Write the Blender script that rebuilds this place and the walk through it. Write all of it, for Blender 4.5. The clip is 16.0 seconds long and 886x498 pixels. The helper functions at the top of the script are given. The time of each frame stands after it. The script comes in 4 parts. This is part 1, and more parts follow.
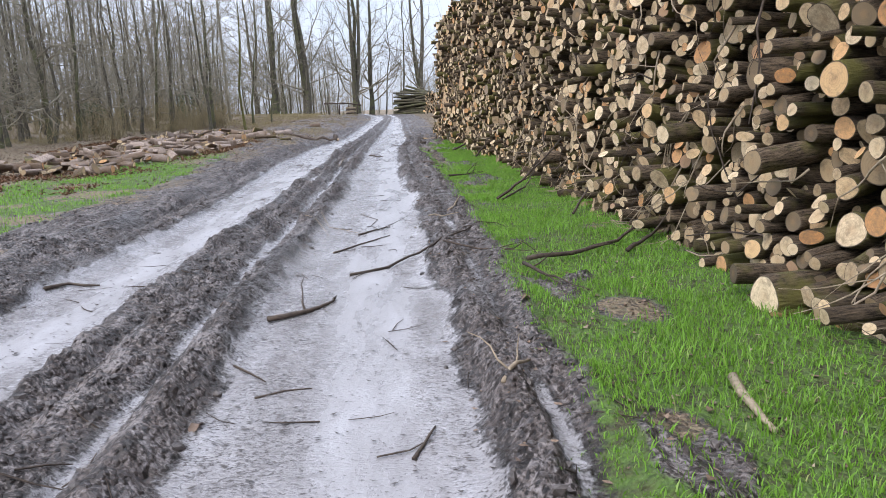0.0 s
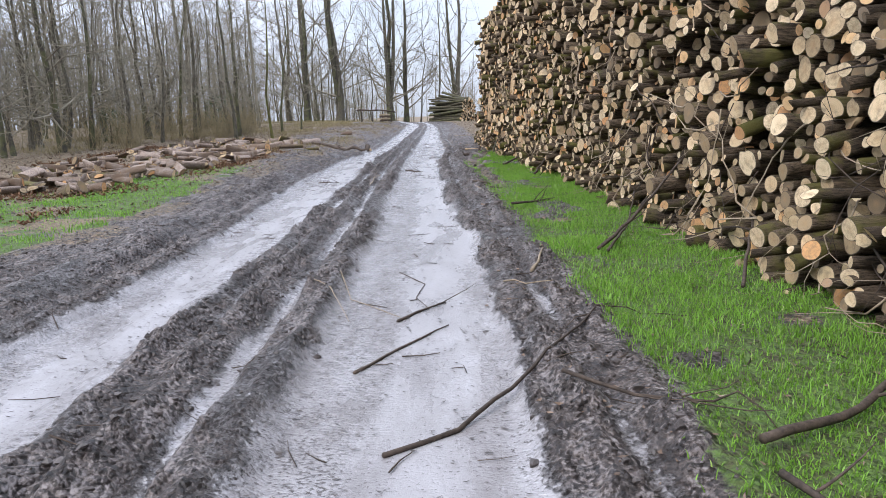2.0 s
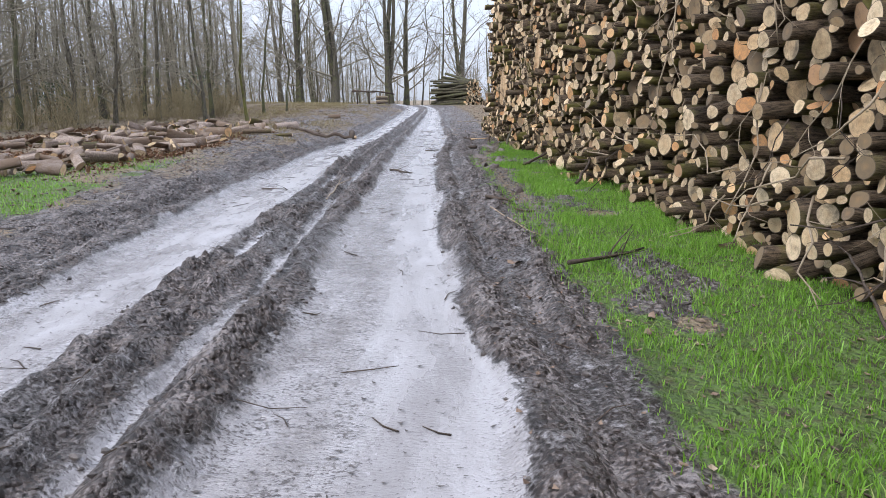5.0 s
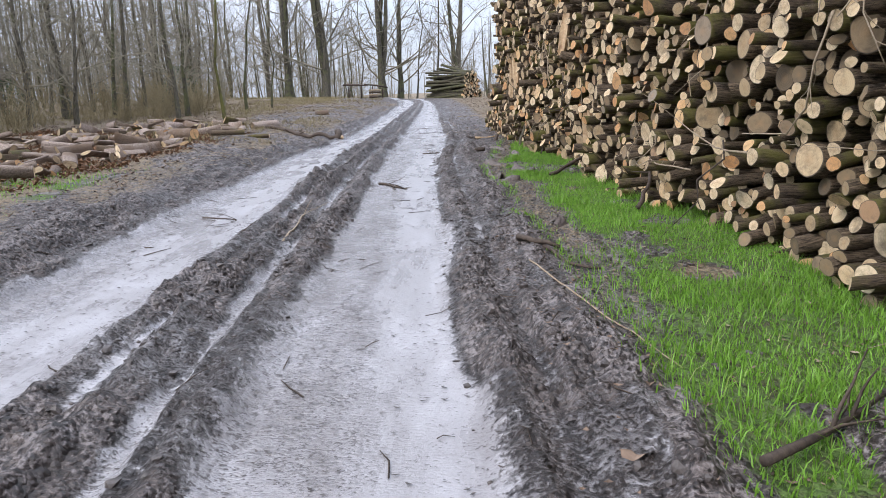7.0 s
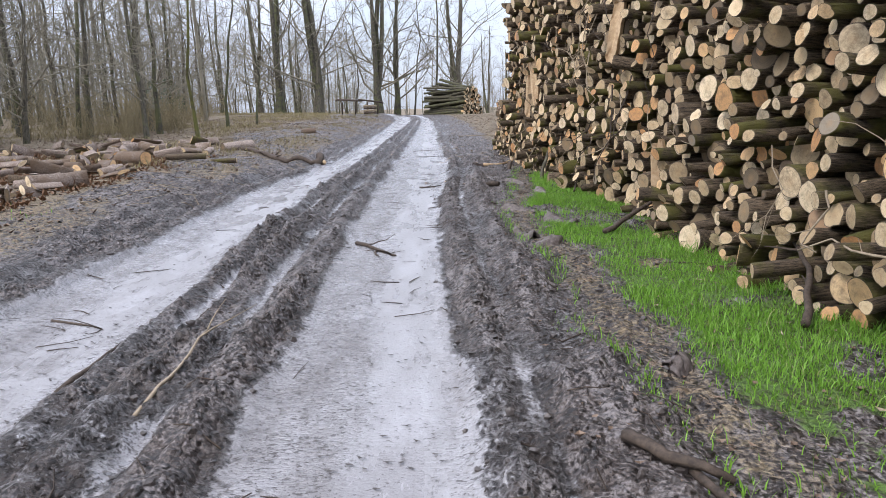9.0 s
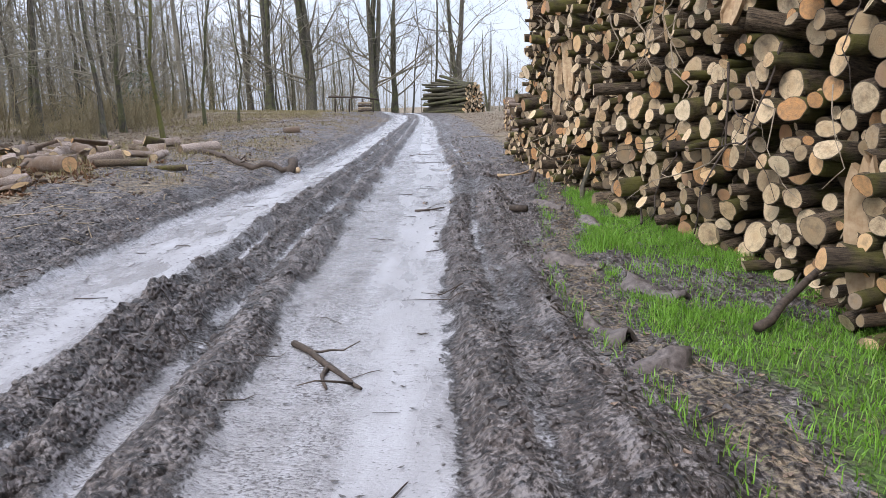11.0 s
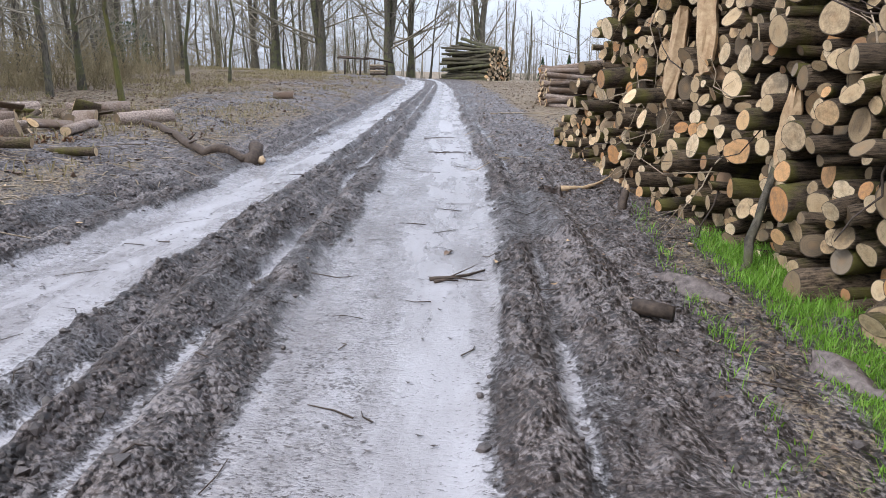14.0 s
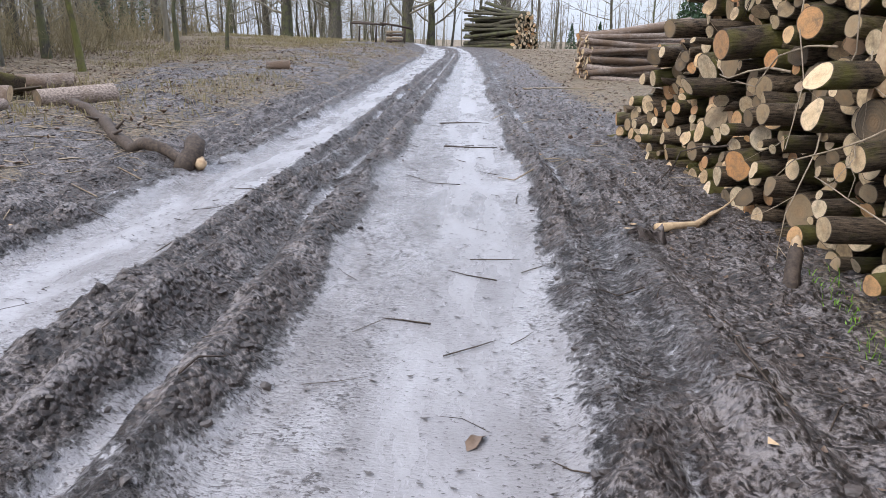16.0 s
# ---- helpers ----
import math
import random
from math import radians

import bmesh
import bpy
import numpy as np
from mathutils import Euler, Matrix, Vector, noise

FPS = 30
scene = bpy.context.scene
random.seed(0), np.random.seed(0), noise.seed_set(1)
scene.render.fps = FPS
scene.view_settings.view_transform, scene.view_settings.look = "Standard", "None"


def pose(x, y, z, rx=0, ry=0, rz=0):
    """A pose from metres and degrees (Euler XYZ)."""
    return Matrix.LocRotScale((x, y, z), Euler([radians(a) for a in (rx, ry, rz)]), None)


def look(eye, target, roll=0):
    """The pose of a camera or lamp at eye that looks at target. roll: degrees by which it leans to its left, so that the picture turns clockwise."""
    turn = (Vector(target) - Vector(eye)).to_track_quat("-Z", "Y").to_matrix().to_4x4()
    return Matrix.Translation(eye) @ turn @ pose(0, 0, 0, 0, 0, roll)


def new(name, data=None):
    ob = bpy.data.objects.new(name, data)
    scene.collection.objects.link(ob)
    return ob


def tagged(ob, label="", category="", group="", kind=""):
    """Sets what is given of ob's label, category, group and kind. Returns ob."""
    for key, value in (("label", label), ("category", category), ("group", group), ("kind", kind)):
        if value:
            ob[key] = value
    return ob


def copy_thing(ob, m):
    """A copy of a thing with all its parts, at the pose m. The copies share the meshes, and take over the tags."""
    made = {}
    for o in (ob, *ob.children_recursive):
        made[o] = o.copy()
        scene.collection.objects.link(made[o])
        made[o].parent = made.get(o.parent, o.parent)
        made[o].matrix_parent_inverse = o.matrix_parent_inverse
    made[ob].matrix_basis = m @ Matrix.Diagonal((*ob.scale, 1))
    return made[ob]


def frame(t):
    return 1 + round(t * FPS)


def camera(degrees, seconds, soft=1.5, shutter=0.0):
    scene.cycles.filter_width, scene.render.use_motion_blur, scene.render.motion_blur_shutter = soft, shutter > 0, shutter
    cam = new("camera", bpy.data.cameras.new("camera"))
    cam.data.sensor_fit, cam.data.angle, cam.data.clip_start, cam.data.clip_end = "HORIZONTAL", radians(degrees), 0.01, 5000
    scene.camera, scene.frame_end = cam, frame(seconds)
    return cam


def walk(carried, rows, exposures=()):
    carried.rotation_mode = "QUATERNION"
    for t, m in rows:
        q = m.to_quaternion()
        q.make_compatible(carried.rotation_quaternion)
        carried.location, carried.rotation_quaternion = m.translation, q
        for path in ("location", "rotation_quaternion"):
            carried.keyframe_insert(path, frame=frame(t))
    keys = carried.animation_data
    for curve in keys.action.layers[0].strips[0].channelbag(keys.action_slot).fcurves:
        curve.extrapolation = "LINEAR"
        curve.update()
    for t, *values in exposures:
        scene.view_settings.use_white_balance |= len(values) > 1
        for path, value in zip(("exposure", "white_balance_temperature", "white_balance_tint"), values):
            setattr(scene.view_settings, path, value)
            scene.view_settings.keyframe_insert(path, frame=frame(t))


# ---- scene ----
cam = camera(64.2, 16.0, soft=0.75)
METRES, EYE, TILT, LEAN, TURN = 25.92, 1.35, 0.0, 0.0, -0.9
ROWS = [
    (0.0, 0.0, 0.0, 0.0, -0.46, -11.84, 2.22),
    (0.5, -0.0051, 0.0313, -0.0012, 1.2, -11.84, 0.56),
    (1.0, -0.0089, 0.0613, -0.0006, 1.69, -11.8, 1.74),
    (1.5, -0.0118, 0.0921, -0.0011, 2.88, -10.98, 1.93),
    (2.0, -0.0155, 0.123, -0.0004, 2.17, -11.18, 2.1),
    (2.5, -0.0153, 0.1554, -0.0013, 1.72, -11.28, 3.53),
    (3.0, -0.0175, 0.1887, -0.0012, -0.3, -12.06, 0.82),
    (3.5, -0.0182, 0.2203, -0.0024, 0.8, -12.19, 1.68),
    (6.0, -0.0235, 0.3785, -0.0059, 3.19, -13.19, 1.03),
    (6.5, -0.0275, 0.4034, -0.0053, 2.19, -13.62, 2.33),
    (7.0, -0.0299, 0.4386, -0.006, 2.04, -12.99, 1.91),
    (7.5, -0.0326, 0.4678, -0.0058, 0.8, -13.33, 0.85),
    (8.0, -0.0344, 0.5038, -0.0058, 1.2, -11.89, 2.0),
    (8.5, -0.0389, 0.5356, -0.0049, 3.19, -11.88, 1.37),
    (9.0, -0.0378, 0.5684, -0.0052, 1.86, -11.79, 1.64),
    (11.5, -0.0483, 0.7282, -0.0091, 1.79, -11.98, 1.32),
    (12.0, -0.0522, 0.753, -0.009, 2.17, -13.64, 1.58),
    (12.5, -0.0563, 0.7823, -0.0093, 3.43, -14.15, 1.16),
    (13.0, -0.058, 0.8107, -0.0088, 0.27, -14.89, -0.06),
    (13.5, -0.0559, 0.8425, -0.0084, 1.0, -14.45, 0.42),
    (14.0, -0.0586, 0.8727, -0.0085, 3.17, -14.57, -0.85),
    (14.5, -0.0589, 0.9048, -0.0085, 2.83, -13.92, 1.46),
    (15.0, -0.0616, 0.9344, -0.0099, 3.65, -15.49, -0.22),
    (15.5, -0.0612, 0.9655, -0.0097, 1.92, -15.95, 0.82),
    (16.0, -0.0656, 0.9951, -0.0116, 4.91, -17.01, -0.93),
]
walk(cam, [(t, pose(0, 0, EYE, TILT, LEAN, TURN) @ pose(METRES * x, METRES * y, METRES * z, 90 + pitch, roll, yaw)) for t, x, y, z, yaw, pitch, roll in ROWS])

# ---- world, sun, exposure ----
SUN_EL, SUN_AZ = 47.0, 228.0          # a veiled sun, high on the road's left
world = bpy.data.worlds.new("overcast_sky")
scene.world = world
world.use_nodes = True
wt = world.node_tree
wt.nodes.clear()
w_out = wt.nodes.new("ShaderNodeOutputWorld")
w_bg = wt.nodes.new("ShaderNodeBackground")
w_sky = wt.nodes.new("ShaderNodeTexSky")
w_sky.sky_type = "NISHITA"
w_sky.sun_disc = False
w_sky.sun_elevation, w_sky.sun_rotation = radians(SUN_EL), radians(SUN_AZ)
w_co = wt.nodes.new("ShaderNodeTexCoord")
w_cl = wt.nodes.new("ShaderNodeTexNoise")
w_cl.inputs["Scale"].default_value, w_cl.inputs["Detail"].default_value = 3.0, 5.0
w_rp = wt.nodes.new("ShaderNodeValToRGB")
w_rp.color_ramp.elements[0].position, w_rp.color_ramp.elements[0].color = 0.32, (0.62, 0.62, 0.62, 1)
w_rp.color_ramp.elements[1].position, w_rp.color_ramp.elements[1].color = 0.62, (0.95, 0.95, 0.95, 1)
w_mix = wt.nodes.new("ShaderNodeMix")
w_mix.data_type = "RGBA"
w_mix.inputs["B"].default_value = (9.0, 9.9, 12.0, 1)   # cloud, in the sky's own units
wt.links.new(w_co.outputs["Generated"], w_cl.inputs["Vector"])
wt.links.new(w_cl.outputs["Fac"], w_rp.inputs["Fac"])
wt.links.new(w_rp.outputs["Color"], w_mix.inputs["Factor"])
wt.links.new(w_sky.outputs["Color"], w_mix.inputs["A"])
# an overcast sky is about three times brighter overhead than at the horizon
w_xyz = wt.nodes.new("ShaderNodeSeparateXYZ")
w_up = wt.nodes.new("ShaderNodeMapRange")
w_up.inputs["From Min"].default_value, w_up.inputs["From Max"].default_value = 0.0, 0.75
w_up.inputs["To Min"].default_value, w_up.inputs["To Max"].default_value = 0.42, 1.32
w_dim = wt.nodes.new("ShaderNodeVectorMath")
w_dim.operation = "SCALE"
wt.links.new(w_co.outputs["Generated"], w_xyz.inputs[0])
wt.links.new(w_xyz.outputs["Z"], w_up.inputs["Value"])
wt.links.new(w_mix.outputs[2], w_dim.inputs[0])
wt.links.new(w_up.outputs[0], w_dim.inputs["Scale"])
wt.links.new(w_dim.outputs[0], w_bg.inputs["Color"])
w_bg.inputs["Strength"].default_value = 0.1
wt.links.new(w_bg.outputs["Background"], w_out.inputs["Surface"])
sun = new("sun", bpy.data.lights.new("sun", "SUN"))
sun.data.energy, sun.data.angle, sun.data.color = 1.2, radians(18), (1.0, 0.96, 0.9)
sun.matrix_world = look((-18, -12, 26), (0, 4, 0))
scene.view_settings.exposure = 1.08


# ---- materials ----
class Mat:
    """A small builder for one node material."""

    def __init__(self, name, rough=0.7, spec=0.5):
        self.m = bpy.data.materials.new(name)
        self.m.use_nodes = True
        self.t = self.m.node_tree
        self.b = self.t.nodes["Principled BSDF"]
        self.b.inputs["Roughness"].default_value = rough
        self.b.inputs["Specular IOR Level"].default_value = spec

    def node(self, kind, out=0, props=(), **ins):
        n = self.t.nodes.new(kind)
        for key, v in props:
            if key == "attribute_name":
                n.attribute_name = v
            if key == "operation":
                n.operation = v
        for k, v in ins.items():
            self.put(n.inputs[int(k[1:]) if k[0] == "i" and k[1:].isdigit() else k.replace("_", " ")], v)
        return n.outputs[out]

    def put(self, socket, v):
        if isinstance(v, bpy.types.NodeSocket):
            self.t.links.new(v, socket)
        elif isinstance(v, tuple) and len(v) == 3 and socket.type == "RGBA":
            socket.default_value = (*v, 1)
        else:
            socket.default_value = v

    def noise(self, vec, scale, detail=4.0, rough=0.6, out=0):
        return self.node("ShaderNodeTexNoise", out, Vector=vec, Scale=scale, Detail=detail, Roughness=rough)

    def ramp(self, fac, *stops):
        n = self.t.nodes.new("ShaderNodeValToRGB")
        self.t.links.new(fac, n.inputs["Fac"])
        e = n.color_ramp.elements
        while len(e) < len(stops):
            e.new(0.5)
        for el, (p, c) in zip(e, stops):
            el.position, el.color = p, (*c, 1) if isinstance(c, tuple) else (c, c, c, 1)
        return n.outputs["Color"]

    def mix(self, fac, a, b, blend="MIX"):
        n = self.t.nodes.new("ShaderNodeMix")
        n.data_type, n.blend_type = "RGBA", blend
        for s, v in (("Factor", fac), ("A", a), ("B", b)):
            sock = [i for i in n.inputs if i.name == s and (i.type == "RGBA" or (s == "Factor" and i.type == "VALUE"))][0]
            self.put(sock, v)
        return [o for o in n.outputs if o.type == "RGBA"][0]

    def math(self, op, a, b=0.0):
        n = self.t.nodes.new("ShaderNodeMath")
        n.operation = op
        self.put(n.inputs[0], a)
        self.put(n.inputs[1], b)
        return n.outputs[0]

    def place(self):
        return self.node("ShaderNodeNewGeometry")

    def chance(self):
        """A number per piece: per object and per island."""
        o = self.node("ShaderNodeObjectInfo", 5)
        i = self.node("ShaderNodeNewGeometry", 8)
        return self.math("FRACT", self.math("ADD", o, i))

    def bump(self, height, strength, dist=0.02):
        self.put(self.b.inputs["Normal"], self.node("ShaderNodeBump", Height=height, Strength=strength, Distance=dist))

    def base(self, c):
        self.put(self.b.inputs["Base Color"], c)
        return self


def ground_material():
    m = Mat("muddy_ground", 0.6, 0.5)
    p = m.place()
    attr = (("attribute_name", "zone"),)
    sep = m.t.nodes.new("ShaderNodeSeparateColor")
    m.put(sep.inputs[0], m.node("ShaderNodeAttribute", 0, attr))
    wet, grass, litter = sep.outputs[0], sep.outputs[1], sep.outputs[2]
    tramp = m.node("ShaderNodeAttribute", 3, attr)
    big = m.noise(p, 0.9, 5)
    mid = m.noise(p, 9.0, 6, 0.65)
    fine = m.noise(p, 42.0, 4, 0.65)
    # churned mud: grey-brown clay, thin pale slurry left on it, near-black tones for shade
    mud = m.ramp(mid, (0.36, (0.016, 0.012, 0.0102)), (0.48, (0.058, 0.044, 0.039)), (0.62, (0.155, 0.126, 0.114)))
    mud = m.mix(m.ramp(big, (0.42, 0.0), (0.7, 0.45)), mud, (0.072, 0.050, 0.042))
    # shade of small pits put into the colour: darkens where the fine bump is low
    mud = m.mix(m.ramp(fine, (0.40, 0.85), (0.48, 0.0)), mud, (0.010, 0.0075, 0.0065))
    mud = m.mix(m.ramp(fine, (0.53, 0.0), (0.66, 0.65)), mud, (0.26, 0.222, 0.208))
    drag = m.node("ShaderNodeMapping", 0, Vector=p, Rotation=(0.0, 0.0, 0.05), Scale=(1.0, 0.13, 1.0))
    streak = m.noise(drag, 11.0, 5, 0.65)
    mud = m.mix(m.ramp(streak, (0.38, 0.55), (0.48, 0.0)), mud, (0.014, 0.0105, 0.009))
    slurry = m.math("ADD", m.math("MULTIPLY", m.noise(p, 3.1, 6, 0.7), 0.5), m.math("MULTIPLY", streak, 0.5))
    mud = m.mix(m.ramp(m.math("ADD", slurry, m.math("MULTIPLY", m.math("SUBTRACT", fine, 0.5), 0.6)), (0.51, 0.0), (0.61, 0.85)), mud, (0.235, 0.206, 0.198))
    # pressed silt, smooth where the wheels run
    wash = m.noise(m.node("ShaderNodeMapping", 0, Vector=p, Scale=(1.6, 0.45, 1.0)), 2.6, 6, 0.6)
    silt = m.ramp(wash, (0.34, (0.20, 0.183, 0.182)), (0.5, (0.265, 0.248, 0.251)), (0.66, (0.325, 0.310, 0.318)))
    across = m.node("ShaderNodeMapping", 0, Vector=p, Scale=(0.7, 1.15, 1.0))
    fleck = m.noise(across, 58.0, 4, 0.62)
    speck = m.ramp(m.math("ADD", fleck, m.math("MULTIPLY", m.math("MULTIPLY", tramp, m.ramp(m.noise(p, 5.0, 4, 0.6), (0.40, 0.15), (0.60, 1.0))), -0.10)), (0.335, 0.85), (0.40, 0.0))
    silt = m.mix(speck, silt, (0.062, 0.052, 0.049))
    scuff = m.noise(across, 13.0, 5, 0.7)
    silt = m.mix(m.ramp(m.math("ADD", scuff, m.math("MULTIPLY", tramp, 0.06)), (0.60, 0.0), (0.72, 0.45)), silt, (0.15, 0.132, 0.128))
    turf = m.ramp(mid, (0.36, (0.06, 0.055, 0.025)), (0.55, (0.085, 0.14, 0.03)))
    vor = m.node("ShaderNodeTexVoronoi", 1, Vector=p, Scale=26.0)
    leaf = m.node("ShaderNodeSeparateColor", 0, i0=vor)
    bed = m.ramp(leaf, (0.0, (0.04, 0.03, 0.023)), (0.4, (0.14, 0.098, 0.064)), (0.7, (0.27, 0.19, 0.125)), (1.0, (0.11, 0.105, 0.06)))
    straw = m.ramp(fine, (0.36, (0.075, 0.056, 0.036)), (0.64, (0.30, 0.235, 0.15)))
    bed = m.mix(m.ramp(big, (0.40, 0.0), (0.60, 0.8)), bed, straw)
    soft = m.math("ADD", m.math("MULTIPLY", m.math("SUBTRACT", mid, 0.5), 0.75), m.math("MULTIPLY", m.math("SUBTRACT", fine, 0.5), 0.75))
    wet_m = m.ramp(m.math("ADD", wet, soft), (0.36, 0.0), (0.56, 1.0))
    lit_m = m.ramp(m.math("ADD", litter, soft), (0.4, 0.0), (0.6, 1.0))
    gra_m = m.ramp(m.math("ADD", grass, soft), (0.4, 0.0), (0.6, 1.0))
    col = m.mix(wet_m, mud, silt)
    col = m.mix(lit_m, col, bed)
    col = m.mix(gra_m, col, turf)
    m.base(col)
    lane = m.mix(tramp, m.ramp(wash, (0.38, 0.20), (0.62, 0.44)), m.ramp(scuff, (0.42, 0.10), (0.62, 0.34)))
    shine = m.mix(wet_m, m.ramp(fine, (0.36, 0.36), (0.62, 0.72)), lane)
    shine = m.mix(m.math("MAXIMUM", lit_m, gra_m), shine, (0.85, 0.85, 0.85))
    m.put(m.b.inputs["Roughness"], shine)
    m.put(m.b.inputs["Specular IOR Level"], m.mix(wet_m, (0.38, 0.38, 0.38), (0.5, 0.5, 0.5)))
    bent = m.node("ShaderNodeVectorMath", 0, (("operation", "ADD"),), i0=p, i1=m.node("ShaderNodeVectorMath", 0, (("operation", "SCALE"),), i0=m.noise(p, 16.0, 2, out=1), Scale=0.022))
    lump = m.math("ADD", m.node("ShaderNodeTexVoronoi", 0, Vector=bent, Scale=30.0), m.math("MULTIPLY", m.node("ShaderNodeTexVoronoi", 0, Vector=bent, Scale=13.0), 1.4))
    crumb = m.math("SUBTRACT", m.math("MULTIPLY", fine, 0.9), m.math("MULTIPLY", lump, 1.3))
    tread = m.math("ADD", m.math("MULTIPLY", fleck, 0.7), m.math("MULTIPLY", m.math("MULTIPLY", scuff, tramp), 1.3))
    n = m.t.nodes.new("ShaderNodeBump")
    m.put(n.inputs["Height"], m.mix(wet_m, crumb, tread))
    m.put(n.inputs["Strength"], m.mix(wet_m, (1.0, 1.0, 1.0), m.ramp(tramp, (0.0, 0.35), (1.0, 0.8))))
    n.inputs["Distance"].default_value = 0.026
    m.put(m.b.inputs["Normal"], n.outputs[0])
    return m.m


def bark_material(name, dark, light, moss, moss_at=0.62, uv=False):
    m = Mat(name, 0.85, 0.25)
    p = m.node("ShaderNodeUVMap") if uv else m.place()
    st = m.node("ShaderNodeMapping", 0, Vector=p, Scale=(1.0, 1.0, 0.22) if not uv else (1.0, 0.3, 1.0))
    grain = m.noise(st, 22.0 if not uv else 34.0, 6, 0.72)
    blot = m.noise(m.place(), 3.0, 4)
    col = m.ramp(grain, (0.38, dark), (0.64, light))
    ch = m.chance()
    col = m.mix(m.ramp(ch, (0.2, 0.0), (1.0, 0.6)), col, tuple(0.6 * a for a in dark))
    col = m.mix(m.ramp(m.math("ADD", blot, m.math("MULTIPLY", ch, 0.2)), (moss_at, 0.0), (moss_at + 0.16, 0.8)), col, moss)
    m.base(col)
    m.bump(grain, 0.9, 0.03)
    return m.m


def cut_wood_material():
    m = Mat("cut_wood", 0.75, 0.25)
    uv = m.node("ShaderNodeUVMap")
    ch = m.chance()
    rad = m.node("ShaderNodeVectorMath", 1, (("operation", "LENGTH"),), i0=uv)
    wob = m.noise(uv, 1.6, 3)
    ring = m.math("SINE", m.math("MULTIPLY", m.math("ADD", rad, m.math("MULTIPLY", wob, 0.35)), 38.0))
    tone = m.ramp(ch, (0.0, (0.10, 0.075, 0.05)), (0.16, (0.30, 0.215, 0.125)), (0.38, (0.54, 0.40, 0.24)), (0.62, (0.68, 0.54, 0.36)), (0.84, (0.60, 0.39, 0.20)), (0.94, (0.58, 0.27, 0.10)), (1.0, (0.22, 0.185, 0.14)))
    col = m.mix(m.ramp(ring, (0.0, 0.0), (1.0, 0.14)), tone, (0.27, 0.17, 0.09))
    grime = m.noise(uv, 2.3, 5, 0.7)
    col = m.mix(m.ramp(m.math("ADD", grime, m.math("MULTIPLY", m.math("FRACT", m.math("MULTIPLY", ch, 7.3)), 0.22)), (0.54, 0.0), (0.82, 0.7)), col, (0.20, 0.14, 0.085))
    heart = m.ramp(m.math("ADD", rad, m.math("MULTIPLY", wob, 0.5)), (0.35, 0.3), (0.75, 0.0))
    col = m.mix(heart, col, (0.33, 0.19, 0.09))
    rim = m.ramp(rad, (0.9, 0.0), (0.96, 1.0))
    col = m.mix(rim, col, (0.07, 0.052, 0.038))
    dirt = m.noise(m.place(), 14.0, 5)
    col = m.mix(m.ramp(dirt, (0.54, 0.0), (0.70, 0.6)), col, (0.13, 0.10, 0.072))
    m.base(col)
    m.bump(m.math("ADD", m.math("MULTIPLY", ring, 0.15), m.noise(uv, 14.0, 4)), 0.35, 0.01)
    return m.m


def plain_material(name, a, b, scale, rough=0.8, bump=0.4, spec=0.3):
    m = Mat(name, rough, spec)
    p = m.place()
    n = m.noise(p, scale, 6, 0.65)
    col = m.ramp(n, (0.3, a), (0.7, b))
    col = m.mix(m.ramp(m.chance(), (0.0, 0.0), (1.0, 0.35)), col, tuple(0.5 * v for v in a))
    m.base(col)
    m.bump(n, bump, 0.01)
    return m.m


def grass_material(name, lo, hi, dry):
    m = Mat(name, 0.5, 0.35)
    ch = m.chance()
    big = m.noise(m.place(), 1.7, 3)
    col = m.ramp(ch, (0.0, lo), (0.6, hi), (0.93, hi), (1.0, dry))
    col = m.mix(m.ramp(big, (0.35, 0.0), (0.7, 0.45)), col, lo)
    m.base(col)
    m.put(m.b.inputs["Subsurface Weight"], 0.0)
    tr = m.node("ShaderNodeBsdfTranslucent", 0, Color=col)
    mx = m.t.nodes.new("ShaderNodeMixShader")
    mx.inputs[0].default_value = 0.35
    out = m.t.nodes["Material Output"]
    m.t.links.new(m.b.outputs[0], mx.inputs[1])
    m.t.links.new(tr, mx.inputs[2])
    m.t.links.new(mx.outputs[0], out.inputs["Surface"])
    return m.m


GROUND = ground_material()
LOG_BARK = bark_material("log_bark", (0.024, 0.017, 0.012), (0.22, 0.158, 0.104), (0.12, 0.11, 0.026), 0.6, True)
GREEN_BARK = bark_material("mossy_log_bark", (0.026, 0.022, 0.015), (0.13, 0.115, 0.078), (0.085, 0.085, 0.035), 0.6, True)
CUT_WOOD = cut_wood_material()
TREE_BARK = bark_material("tree_bark", (0.045, 0.039, 0.030), (0.155, 0.137, 0.105), (0.095, 0.098, 0.045), 0.58)
MOSSY_BARK = bark_material("mossy_bark", (0.045, 0.038, 0.025), (0.12, 0.10, 0.06), (0.11, 0.11, 0.028), 0.4)
TWIG = plain_material("twig_bark", (0.11, 0.096, 0.07), (0.30, 0.265, 0.20), 0.8)
BRUSH = plain_material("brushwood", (0.12, 0.095, 0.05), (0.33, 0.265, 0.15), 1.3)
STICK = plain_material("stick_bark", (0.026, 0.019, 0.015), (0.105, 0.075, 0.056), 30.0)
PALE_STICK = plain_material("weathered_stick", (0.2, 0.15, 0.10), (0.40, 0.32, 0.23), 25.0)
BARE_WOOD = plain_material("bare_split_wood", (0.36, 0.23, 0.13), (0.62, 0.46, 0.29), 18.0)
SLAB_BARK = plain_material("peeled_bark", (0.05, 0.038, 0.033), (0.22, 0.18, 0.165), 26.0, 0.55, 0.9)
PALE_BARK = bark_material("pale_bark", (0.11, 0.08, 0.064), (0.47, 0.37, 0.305), (0.13, 0.085, 0.055), 0.56, True)
